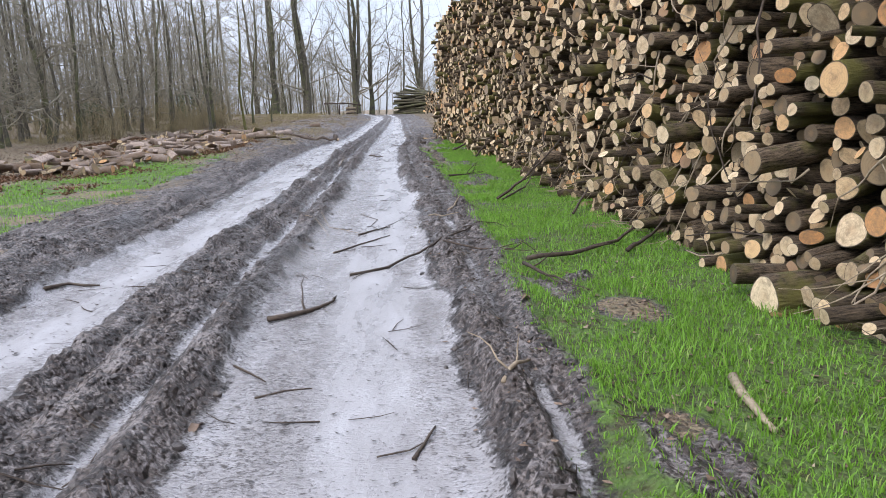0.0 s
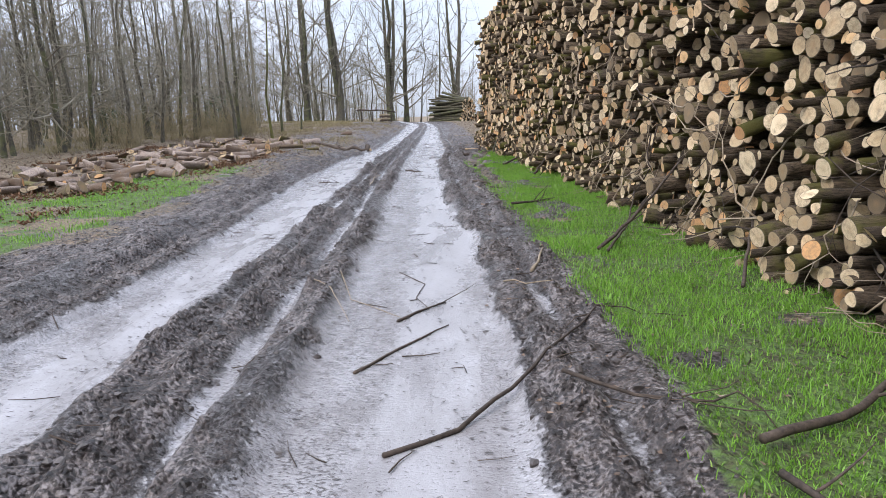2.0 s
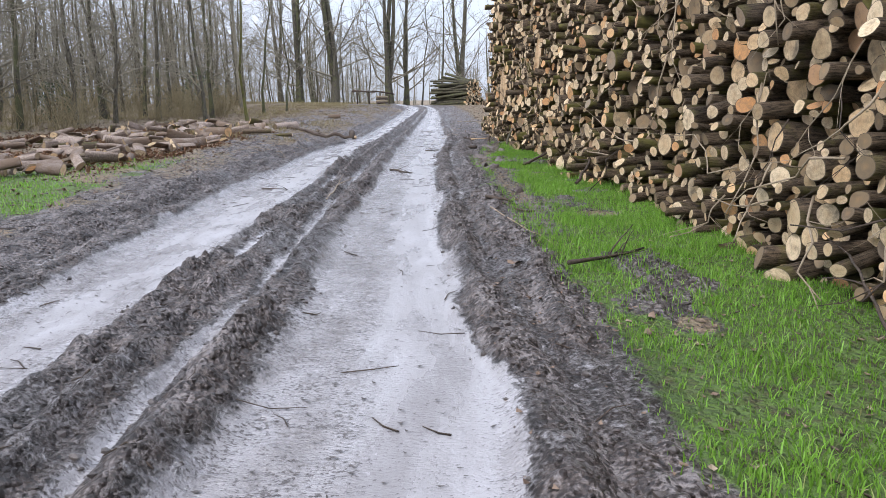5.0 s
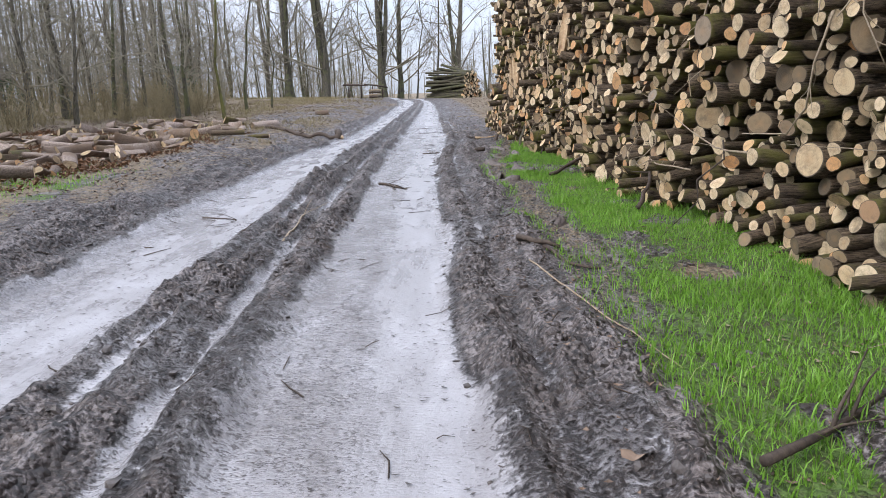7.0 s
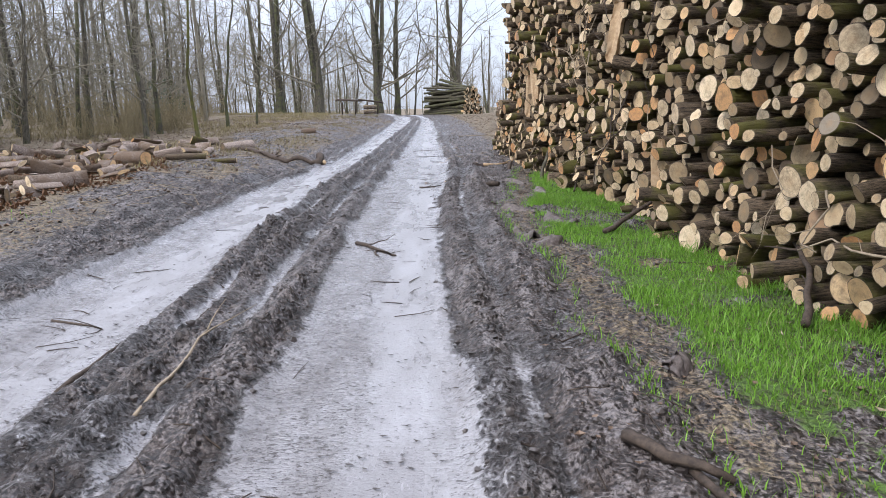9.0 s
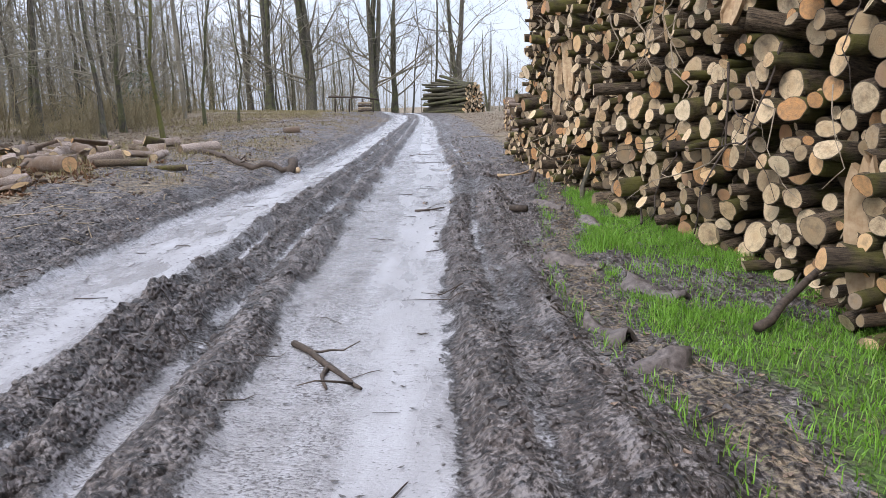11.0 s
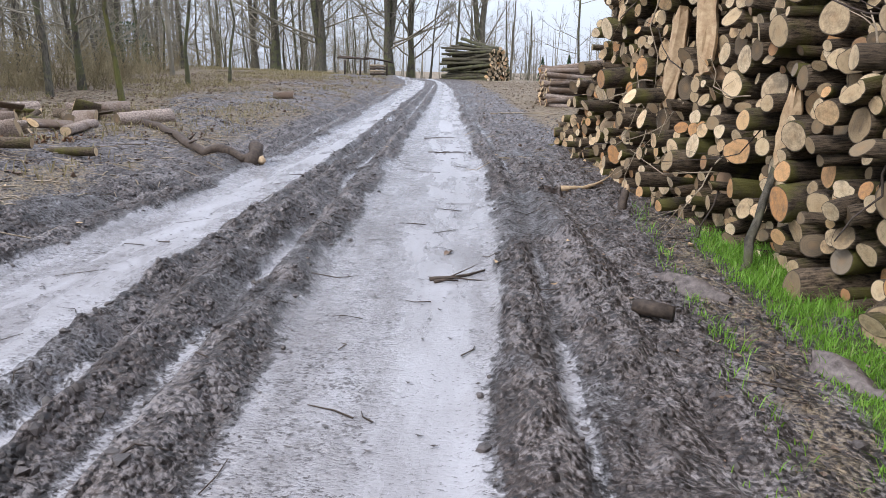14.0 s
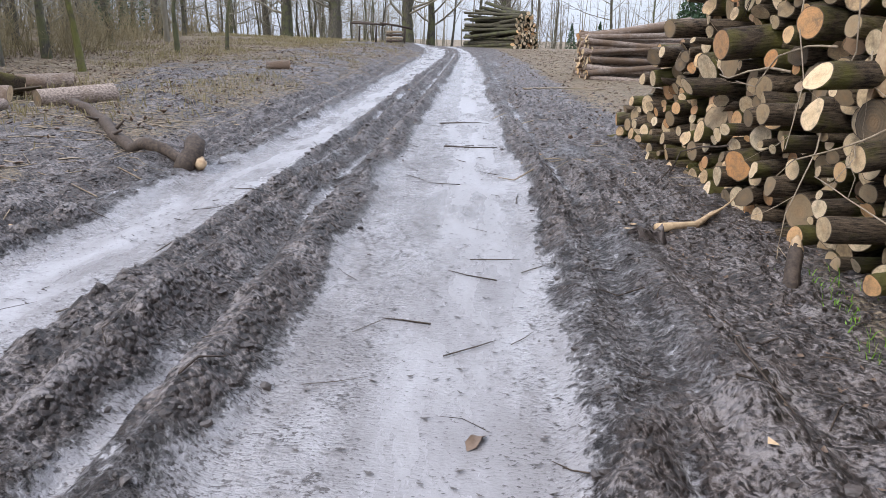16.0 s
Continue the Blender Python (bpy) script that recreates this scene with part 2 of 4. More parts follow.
CLOD = plain_material("mud_clod", (0.030, 0.0235, 0.0205), (0.125, 0.103, 0.094), 22.0, 0.45, 0.8, 0.4)
BRACKEN = plain_material("dead_bracken", (0.10, 0.05, 0.028), (0.25, 0.14, 0.075), 5.0)
LEAF = plain_material("dead_leaf", (0.075, 0.048, 0.034), (0.27, 0.185, 0.13), 9.0, 0.6)
PALE_GRASS = grass_material("dry_grass", (0.16, 0.13, 0.06), (0.27, 0.22, 0.11), (0.3, 0.24, 0.13))
GRASS = grass_material("fresh_grass", (0.10, 0.20, 0.02), (0.215, 0.41, 0.055), (0.36, 0.36, 0.15))
HOLLY = grass_material("evergreen_leaf", (0.02, 0.045, 0.02), (0.05, 0.09, 0.04), (0.07, 0.10, 0.05))


# ---- numbers, noise and meshes ----
rng = np.random.default_rng(7)


def hash2(i, j, seed):
    n = (i.astype(np.int64) * 374761393 + j.astype(np.int64) * 668265263 + seed * 2147483647) & 0x7FFFFFFF
    n = ((n ^ (n >> 13)) * 1274126177) & 0x7FFFFFFF
    return ((n ^ (n >> 16)) & 0xFFFF) / 65535.0


def vnoise(x, y, seed=0):
    """Smooth value noise, 0 to 1."""
    x, y = np.asarray(x, float), np.asarray(y, float)
    i, j = np.floor(x), np.floor(y)
    u, v = x - i, y - j
    u, v = u * u * (3 - 2 * u), v * v * (3 - 2 * v)
    a = hash2(i, j, seed) * (1 - u) + hash2(i + 1, j, seed) * u
    b = hash2(i, j + 1, seed) * (1 - u) + hash2(i + 1, j + 1, seed) * u
    return a * (1 - v) + b * v


def fbm(x, y, seed=0, octaves=4):
    t, amp, tot = 0, 1.0, 0.0
    for k in range(octaves):
        t = t + amp * vnoise(x * 2 ** k, y * 2 ** k, seed + k)
        tot += amp
        amp *= 0.55
    return t / tot


def lumps(x, y, seed):
    """Rounded chunks with sharp gaps between, 0 to 1."""
    i, j = np.floor(x), np.floor(y)
    best, high = np.full(np.shape(x), 9.0), np.zeros(np.shape(x))
    for a in (-1, 0, 1):
        for c in (-1, 0, 1):
            u, v = i + a, j + c
            d = (u + hash2(u, v, seed) - x) ** 2 + (v + hash2(u, v, seed + 1) - y) ** 2
            h = hash2(u, v, seed + 2)
            near = d < best
            best, high = np.where(near, d, best), np.where(near, h, high)
    return np.clip(1 - best * 1.6, 0, 1) * (0.25 + 0.75 * high)


def step(a, b, x):
    t = np.clip((x - a) / (b - a), 0, 1)
    return t * t * (3 - 2 * t)


def mesh_of(name, verts, faces, mats, index=None, uv=None, smooth=False):
    """A mesh from arrays: faces is a list of (n, k) index arrays."""
    me = bpy.data.meshes.new(name)
    verts = np.asarray(verts, np.float32)
    me.vertices.add(len(verts))
    me.vertices.foreach_set("co", verts.ravel())
    loops = np.concatenate([f.ravel() for f in faces]).astype(np.int32)
    sizes = np.concatenate([np.full(len(f), f.shape[1]) for f in faces]).astype(np.int32)
    me.loops.add(len(loops))
    me.loops.foreach_set("vertex_index", loops)
    me.polygons.add(len(sizes))
    me.polygons.foreach_set("loop_start", (np.cumsum(sizes) - sizes).astype(np.int32))
    for m in mats:
        me.materials.append(m)
    if index is not None:
        me.polygons.foreach_set("material_index", np.asarray(index, np.int32))
    sm = np.full(len(sizes), bool(smooth)) if np.ndim(smooth) == 0 else np.asarray(smooth, bool)
    me.update(calc_edges=True)
    me.polygons.foreach_set("use_smooth", sm)
    if uv is not None:
        me.uv_layers.new(name="UVMap").data.foreach_set("uv", np.asarray(uv, np.float32).ravel())
    me.validate()
    return me


class Geo:
    """Gathers tubes and sheets into one mesh."""

    def __init__(self):
        self.v, self.f3, self.f4, self.n = [], [], [], 0

    def add(self, v, f3=None, f4=None):
        self.v.append(np.asarray(v, float))
        if f3 is not None and len(f3):
            self.f3.append(np.asarray(f3, int) + self.n)
        if f4 is not None and len(f4):
            self.f4.append(np.asarray(f4, int) + self.n)
        self.n += len(v)

    def tube(self, pts, radii, sides=6, caps=False, wob=0.0):
        pts, radii = np.asarray(pts, float), np.asarray(radii, float)
        k = len(pts)
        tan = np.gradient(pts, axis=0)
        tan /= np.linalg.norm(tan, axis=1)[:, None] + 1e-9
        ref = np.array([0, 0, 1.0]) if abs(tan[0][2]) < 0.8 else np.array([1.0, 0, 0])
        a = np.cross(tan, ref)
        a /= np.linalg.norm(a, axis=1)[:, None] + 1e-9
        b = np.cross(tan, a)
        ang = np.arange(sides) * 2 * math.pi / sides
        rr = radii[:, None] * (1 + wob * rng.uniform(-1, 1, (k, sides)))
        ring = pts[:, None] + rr[..., None] * (np.cos(ang)[None, :, None] * a[:, None] + np.sin(ang)[None, :, None] * b[:, None])
        v = ring.reshape(-1, 3)
        i = np.arange(k - 1)[:, None] * sides
        j = np.arange(sides)[None]
        q = np.stack([i + j, i + (j + 1) % sides, i + sides + (j + 1) % sides, i + sides + j], -1).reshape(-1, 4)
        f3 = None
        if caps:
            v = np.vstack([v, pts[:1], pts[-1:]])
            j = np.arange(sides)
            e = (k - 1) * sides
            f3 = np.vstack([np.stack([(j + 1) % sides, j, np.full(sides, k * sides)], 1), np.stack([e + j, e + (j + 1) % sides, np.full(sides, k * sides + 1)], 1)])
        self.add(v, f3, q)

    def mesh(self, name, mats, smooth=True):
        faces = []
        if self.f3:
            faces.append(np.vstack(self.f3))
        if self.f4:
            faces.append(np.vstack(self.f4))
        return mesh_of(name, np.vstack(self.v), faces, mats, smooth=smooth)


def part(name, me, parent, label=""):
    ob = new(name, me)
    ob.parent = parent
    if label:
        ob["label"] = label
    return ob


def turn_to(d):
    return Vector(d).to_track_quat("Z", "Y").to_matrix().to_4x4()


# ---- the plan: edges of the track, as x over y ----
def edge(ys, xs):
    return lambda y: np.interp(y, ys, xs)


VERGE_L = edge((0, 12, 20, 30, 44), (-5.4, -5.5, -6.0, -6.6, -7.2))
RUT_L0 = edge((-5, 5, 9, 12, 16, 23, 27, 30, 34, 46, 60, 67, 74), (-2.95, -3.1, -3.2, -3.4, -3.7, -4.05, -4.25, -4.05, -3.85, -4.04, -4.5, -5.1, -6.6))
RUT_L1 = edge((-5, 3.4, 5, 9, 14, 19, 23, 27, 30, 41, 60, 67, 74), (-2.0, -2.2, -2.36, -2.5, -2.65, -2.87, -3.1, -3.25, -3.3, -3.35, -3.6, -4.1, -5.6))
RUT_R0 = edge((-5, 2.4, 5.3, 13, 17, 23, 27, 32, 46, 60, 67, 74), (-0.9, -1.04, -1.16, -1.47, -1.68, -1.98, -2.12, -2.24, -2.48, -2.85, -3.35, -4.7))
RUT_R1 = edge((-5, 2.2, 5, 7, 11.5, 12.6, 14, 16, 18, 20, 22.5, 25, 28, 31, 34, 41.5, 56, 64, 74), (0.4, 0.17, 0.02, -0.1, -0.27, -0.42, -0.57, -0.69, -0.78, -0.84, -0.98, -1.06, -1.0, -0.96, -1.08, -1.46, -2.05, -2.6, -3.9))
VERGE_R = edge((-5, 8, 13, 17, 24, 29, 32), (0.62, 0.57, 0.34, 0.1, -0.15, 0.35, 0.9))
PILE_FOOT = edge((-5, 13, 15, 21, 24, 26, 30, 34), (2.3, 2.05, 1.85, 1.55, 1.25, 1.12, 0.8, 0.7))


def base_height(x, y):
    z = np.interp(y, (-40, 0, 13, 26, 30, 36, 45, 60, 69, 76, 90, 130, 600), (0.3, 0.0, -0.13, -0.22, -0.25, -0.22, -0.12, 0.08, 0.21, 0.2, -0.8, -5.0, -9.0))
    bank = (0.2 * step(-5.0, -7.0, x) + 0.03 * np.clip(-x - 8.0, 0, 14)) * step(10, 32, y)
    far = step(100, 500, np.hypot(x, y - 30))
    return z + bank * (1 - far) - 0.012 * np.clip(x, 0, 30) * step(30, 60, y) + 0.10 * (fbm(x * 0.35, y * 0.35, 3, 3) - 0.5) * step(-5.2, -7.5, x)


BARE_SPOTS = ((1.3, 4.4, 0.24), (1.11, 16.25, 0.26), (0.95, 12.2, 0.16), (1.75, 7.6, 0.14), (0.9, 20.6, 0.2), (1.0, 2.7, 0.16))


def zones(x, y):
    """How far each point is silt, turf or litter; the rest is mud."""
    w = 0.07 * (fbm(x * 1.3, y * 0.7, 11, 3) - 0.5) + 0.05 * (fbm(x * 6, y * 4, 13, 2) - 0.5)
    w2 = 0.5 * (fbm(x * 0.9, y * 0.9, 17, 4) - 0.5)
    xx = x + w
    left = step(-0.20, 0.08, xx - RUT_L0(y)) * step(0.16, -0.12, xx - RUT_L1(y))
    right = step(-0.18, 0.15, xx - RUT_R0(y)) * step(0.15, -0.15, xx - RUT_R1(y))
    t = (xx - RUT_L1(y)) / (RUT_R0(y) - RUT_L1(y))
    trough = np.exp(-((t - 0.62) / 0.09) ** 2) * (0.42 + 0.5 * step(0.3, 0.65, fbm(x * 1.5, y * 0.8, 5, 3))) * step(0, 1, t * 8)
    trough += np.exp(-((xx - RUT_R1(y) - 0.36) / 0.07) ** 2) * (0.15 + 0.6 * vnoise(x, y * 1.1, 8))
    trough += np.exp(-((xx - RUT_L0(y) + 0.45) / 0.10) ** 2) * (0.3 + 0.5 * vnoise(x, y * 0.9, 9)) * step(8, 16, y + 6 * vnoise(x, y * 0.3, 2))
    trough += 0.75 * np.exp(-((t - 0.27) / 0.065) ** 2) * step(0.3, 0.75, vnoise(x * 1.2, y * 0.6, 6))
    smear = 0.42 * step(0.42, 0.68, fbm(x * 1.7, y * 0.8, 27, 4)) * step(-1.6, -0.9, x - RUT_L0(y)) * step(1.15, 0.7, x - RUT_R1(y))
    wet = np.clip(left + right + np.maximum(trough, smear) * step(75, 60, y), 0, 1) * step(80, 70, y)
    verge = step(-0.12, 0.2, x + w2 - VERGE_R(y)) * step(0.5, 0.0, x - PILE_FOOT(y)) * step(30.5, 28.0, y + 3 * w2)
    bare = step(0.60, 0.70, fbm(x * 1.1, y * 0.8, 23, 3)) * 0.8 + step(17, 24, y) * step(0.9, 0.2, x + w2 - VERGE_R(y)) * 0.55
    lawn = step(0.15, -0.15, x + 1.2 * w2 - VERGE_L(y)) * step(-9.6, -8.8, x + 2.5 * w2 - 0.12 * (y - 16)) * step(25, 20, y + 5 * w2) * (0.25 + 0.7 * step(0.35, 0.6, fbm(x * 0.8, y * 0.8, 29, 3)))
    scuffed = step(12, 18, y + 3 * w2) * step(0.75, 0.3, x + 1.5 * w2 - VERGE_R(y)) * step(-0.1, 0.15, x + w2 - VERGE_R(y)) * step(32, 29, y)
    bare = np.maximum(bare, scuffed)
    spots = sum(np.exp(-(((x + 0.4 * w2 - a) / c) ** 2 + ((y - 0.6 * w2 - b) / (1.3 * c)) ** 2) ** 2) for a, b, c in BARE_SPOTS)
    bare = np.maximum(bare, spots)
    turf = np.clip(verge * (1 - bare), 0, 1) + lawn
    litter = step(0.4, -0.6, x + 2.5 * w2 - VERGE_L(y) + 1.0 * step(24, 34, y) + 1.6 * step(36, 46, y)) * (1 - lawn)
    litter = litter * (1 - 0.55 * step(0.40, 0.62, fbm(x * 0.5, y * 0.35, 33, 3)) * step(-11.5, -8.5, x) * step(26, 32, y))
    litter = np.maximum(litter, 0.52 * step(-0.7, -1.6, x - RUT_L0(y)) * step(0.35, 0.6, fbm(x * 0.9, y * 0.6, 39, 3)))
    litter = np.maximum(litter, np.maximum(0.48 * scuffed, step(72, 80, y)))
    litter = np.maximum(litter, np.maximum(0.7 * spots * verge, step(-0.2, 0.3, x - PILE_FOOT(y)) * 0.9))
    litter = np.maximum(litter, step(34, 40, y) * step(1.2, 2.2, x + w2 - RUT_R1(y)) * 0.7)
    return wet, np.clip(turf, 0, 1), np.clip(litter, 0, 1)


def trampled(x, y):
    """Where the silt is broken by treads rather than rolled smooth."""
    w = 0.5 * (fbm(x * 1.4, y * 0.5, 111, 4) - 0.5)
    s = (x - RUT_R0(y)) / (RUT_R1(y) - RUT_R0(y)) + w
    q = (x - RUT_L0(y)) / (RUT_L1(y) - RUT_L0(y)) + w
    out = np.maximum(step(0.56, 0.34, s), 0.7 * step(0.80, 0.98, s))
    inl = np.maximum(step(0.42, 0.20, q), 0.6 * step(0.8, 0.95, q))
    return np.where(x < 0.5 * (RUT_L1(y) + RUT_R0(y)), inl, out)


def ground_height(x, y):
    x, y = np.asarray(x, float), np.asarray(y, float)
    z = base_height(x, y)
    wet, turf, litter = zones(x, y)
    l0, l1, r0, r1 = RUT_L0(y), RUT_L1(y), RUT_R0(y), RUT_R1(y)
    near = step(80, 40, y) * step(-4, 0, y)
    inl = step(-0.16, 0.04, x - l0) * step(0.14, -0.02, x - l1)
    inr = step(-0.14, 0.04, x - r0) * step(0.14, -0.02, x - r1)
    z = z - 0.04 * (inl + inr) * step(82, 70, y)
    mud = np.clip(1 - wet - turf - litter, 0, 1)
    t = (x + 0.10 * (fbm(x * 0.7, y * 0.5, 35, 3) - 0.5) - l1) / (r0 - l1)
    mid = step(-0.05, 0.1, t) * step(1.05, 0.9, t)
    ridges = sum(h * np.exp(-((t - c) / s) ** 2) for c, s, h in ((0.13, 0.06, 0.05), (0.42, 0.055, 0.065), (0.83, 0.07, 0.06), (0.62, 0.07, -0.05), (0.27, 0.05, -0.04), (0.73, 0.03, 0.03)))
    ridges = ridges * (0.25 + 0.9 * fbm(x * 0.4, y * 0.45, 31, 3) + 0.7 * vnoise(x * 7, y * 6, 37))
    along = y + 0.6 * (x - r1)
    lug = np.abs(((along / 0.16) % 1.0) - 0.5) * 2
    lugs = 0.022 * step(0.35, 0.75, lug) * (0.3 + 0.9 * vnoise(x * 2, y * 0.6, 44))
    z = z + near * mid * (ridges + lugs * 0.8 * np.exp(-((t - 0.3) / 0.25) ** 2))
    lip = np.exp(-((x - r1 - 0.18) / 0.09) ** 2) * 0.03 + np.exp(-((x - r1 - 0.62) / 0.16) ** 2) * 0.06 * step(0.3, 0.6, vnoise(x, y * 0.8, 12)) - np.exp(-((x - r1 - 0.38) / 0.08) ** 2) * 0.014
    lip = lip + np.exp(-((x - l0 + 0.20) / 0.10) ** 2) * 0.03 + np.exp(-((x - l0 + 0.85) / 0.2) ** 2) * 0.11 - np.exp(-((x - l0 + 0.5) / 0.12) ** 2) * 0.06 - np.exp(-((x - l0 + 1.25) / 0.14) ** 2) * 0.05
    z = z + near * lip * (0.5 + vnoise(x * 3, y * 1.6, 51))
    z = z + near * np.exp(-((x - r1 - 0.22) / 0.14) ** 2) * lugs
    clod = np.maximum(0, fbm(x * 5.5, y * 5.5, 61, 2) - 0.42)
    warp = 0.05 * (vnoise(x * 8, y * 8, 63) - 0.5)
    chunky = 0.25 + 1.0 * step(0.35, 0.65, fbm(x * 1.4, y * 0.9, 67, 3))
    z = z + near * mud * (0.09 * clod + chunky * (0.035 * lumps((x + warp) * 6.5, (y - warp) * 4.0, 73) + 0.042 * lumps((x - warp) * 13, (y + warp) * 12, 77) + 0.02 * lumps((x + warp) * 21, (y + warp) * 20, 79)))
    u = x - r0
    furrow = fbm((u + 0.03 * vnoise(x * 3, y * 1.2, 101)) * 8.5, y * 0.28, 103, 2) - 0.5
    track = step(-1.7, -1.2, x - l0) * step(1.1, 0.6, x - r1)
    z = z + near * mud * track * 0.11 * furrow
    rolled = trampled(x, y)
    z = z + near * wet * (0.006 * (fbm(x * 3, y * 1.5, 81, 2) - 0.5) + rolled * (0.020 * np.maximum(0, fbm(x * 7, y * 8, 83, 2) - 0.48) + 0.012 * np.maximum(0, vnoise(x * 15, y * 19, 87) - 0.55)))
    z = z + near * (turf * 0.03 * fbm(x * 4, y * 4, 91, 3) + litter * 0.05 * (fbm(x * 5, y * 5, 95, 3) - 0.4))
    return z


def gz(x, y):
    return float(ground_height(np.array([x]), np.array([y]))[0])


# ---- the ground: one sheet to the horizon ----
def build_ground():
    def spread(fine0, fine1, d, lo, hi, grow=1.16):
        mid = list(np.arange(fine0, fine1, d))
        a, s = [], d
        v = fine0
        while v > lo:
            s *= grow
            v -= s
            a.append(v)
        b, s, v = [], d, mid[-1]
        while v < hi:
            s *= grow
            v += s
            b.append(v)
        return np.array(a[::-1] + mid + b)
    xs = np.unique(np.concatenate([spread(-5.7, 1.0, 0.024, -5.71, 700), spread(-9.5, -5.7, 0.06, -700, -5.71)]))
    ys = np.concatenate([spread(1.9, 32.0, 0.03, -300, 32.0)[:-1], spread(32.0, 32.2, 0.036, 31.99, 76, 1.015)[1:], np.array([78.5, 81, 84, 88, 93, 100, 110, 125, 150, 200, 280, 400, 700, 1200])])
    ys = np.unique(ys)
    X, Y = np.meshgrid(xs, ys)
    Z = ground_height(X, Y)
    nx, ny = len(xs), len(ys)
    v = np.stack([X, Y, Z], -1).reshape(-1, 3)
    i = (np.arange(ny - 1)[:, None] * nx + np.arange(nx - 1)[None]).ravel()
    f = np.stack([i, i + 1, i + nx + 1, i + nx], 1)
    wet, turf, litter = zones(X, Y)
    me = mesh_of("ground", v, [f], [GROUND], smooth=True)
    col = np.stack([wet, turf, litter, trampled(X, Y)], -1).reshape(-1, 4).astype(np.float32)
    me.attributes.new("zone", "FLOAT_COLOR", "POINT").data.foreach_set("color", col.ravel())
    return tagged(new("ground", me), "muddy forest track with two wide silty wheel ruts", "ground", kind="structure")


build_ground()


# ---- the great log pile ----
SIDES = 12
LOG_LEN = 2.6


def log_shape(seed):
    """One log of radius 1 along +z, its sawn end at z = 0, tail at z = -1."""
    r = np.random.default_rng(seed)
    ang = np.arange(SIDES) * 2 * math.pi / SIDES
    a, b, c = r.uniform(-0.1, 0.1, 3) * (1.6 if seed % 5 == 0 else 0.7)
    prof = 1 + a * np.cos(2 * ang) + b * np.cos(3 * ang + 1) + 0.5 * c * np.sin(5 * ang) + r.uniform(-0.03, 0.03, SIDES)
    cx, cy = prof * np.cos(ang), prof * np.sin(ang)
    slant = r.normal(0, 0.005, 2) * (2.2 if seed % 6 == 0 else 1.0)
    mid = np.clip(r.normal(0, 0.12, 2), -0.2, 0.2)
    taper = r.uniform(0.8, 1.05)
    front = np.stack([cx, cy, cx * slant[0] + cy * slant[1]], 1)
    back = np.stack([cx * taper + mid[0], cy * taper + mid[1], np.full(SIDES, -1.0)], 1)
    knot = front * np.array([1.05, 1.05, 1]) + np.array([0, 0, -0.012])
    v = np.vstack([front, knot, back, [[0, 0, 0]]])
    j = np.arange(SIDES)
    k = (j + 1) % SIDES
    tri = np.stack([j, k, np.full(SIDES, 3 * SIDES)], 1)
    q = np.vstack([np.stack([SIDES + j, SIDES + k, k, j], 1), np.stack([2 * SIDES + j, 2 * SIDES + k, SIDES + k, SIDES + j], 1)])
    disc = np.stack([np.cos(ang), np.sin(ang)], 1)
    uv_tri = np.stack([disc[j], disc[k], np.zeros((SIDES, 2))], 1)
    w = j / SIDES
    w2 = (j + 1) / SIDES
    o = np.zeros(SIDES)
    uv_q = np.vstack([np.stack([np.stack([w, o + 0.02], 1), np.stack([w2, o + 0.02], 1), np.stack([w2, o], 1), np.stack([w, o], 1)], 1),
                      np.stack([np.stack([w, o + 2.6], 1), np.stack([w2, o + 2.6], 1), np.stack([w2, o + 0.02], 1), np.stack([w, o + 0.02], 1)], 1)])
    tail = (2 * SIDES + j[::-1])[None]
    return v, tri, q, tail, np.concatenate([uv_tri.reshape(-1, 2), uv_q.reshape(-1, 2), disc[::-1]])


SHAPES = [log_shape(s) for s in range(18)]
INDEX = np.concatenate([np.ones(SIDES, int), np.zeros(2 * SIDES, int), [1]])
SMOOTH = np.concatenate([np.zeros(SIDES, bool), np.ones(2 * SIDES, bool), [False]])
LOG_MESHES_PALE = [mesh_of("cut_log", v, [t, q, e], [PALE_BARK, CUT_WOOD], INDEX, uv, SMOOTH) for v, t, q, e, uv in SHAPES[:8]]
LOG_MESHES_GREEN = [mesh_of("log", v, [t, q, e], [GREEN_BARK, CUT_WOOD], INDEX, uv, SMOOTH) for v, t, q, e, uv in SHAPES[:8]]
LOG_MESHES = [mesh_of("log", v, [t, q, e], [LOG_BARK, CUT_WOOD], INDEX, uv, SMOOTH) for v, t, q, e, uv in SHAPES]


def settle(length, height, size, limit, seed):
    """Drop logs one by one into the lowest dip: rows of (along, up, radius)."""
    r = np.random.default_rng(seed)
    cell = 0.01
    n = int(length / cell)
    prof = np.zeros(n)
    out = []
    while True:
        i = int(np.argmin(prof + 0.05 * r.random(n)))
        if prof[i] > height or len(out) > 11000:
            break
        rad = size(i * cell, prof[i], r)
        w = int(rad / cell)
        best = None
        for c in range(max(w, i - 12), min(n - w - 1, i + 13) + 1, 3):
            k = np.arange(-w, w + 1)
            arc = np.sqrt(np.maximum(rad * rad - (k * cell) ** 2, 0))
            z = np.max(prof[c - w:c + w + 1] + arc)
            if best is None or z < best[0]:
                best = (z, c, arc, k)
        if best is None:
            prof[i] = height + 1
            continue
        z, c, arc, k = best
        if c * cell > limit(z):
            prof[max(0, c - w):c + w + 1] = np.maximum(prof[max(0, c - w):c + w + 1], z + 0.5 * rad)
            continue
        prof[c - w:c + w + 1] = np.maximum(prof[c - w:c + w + 1], z + arc * 0.97)
        out.append((c * cell, z, rad))
    return out


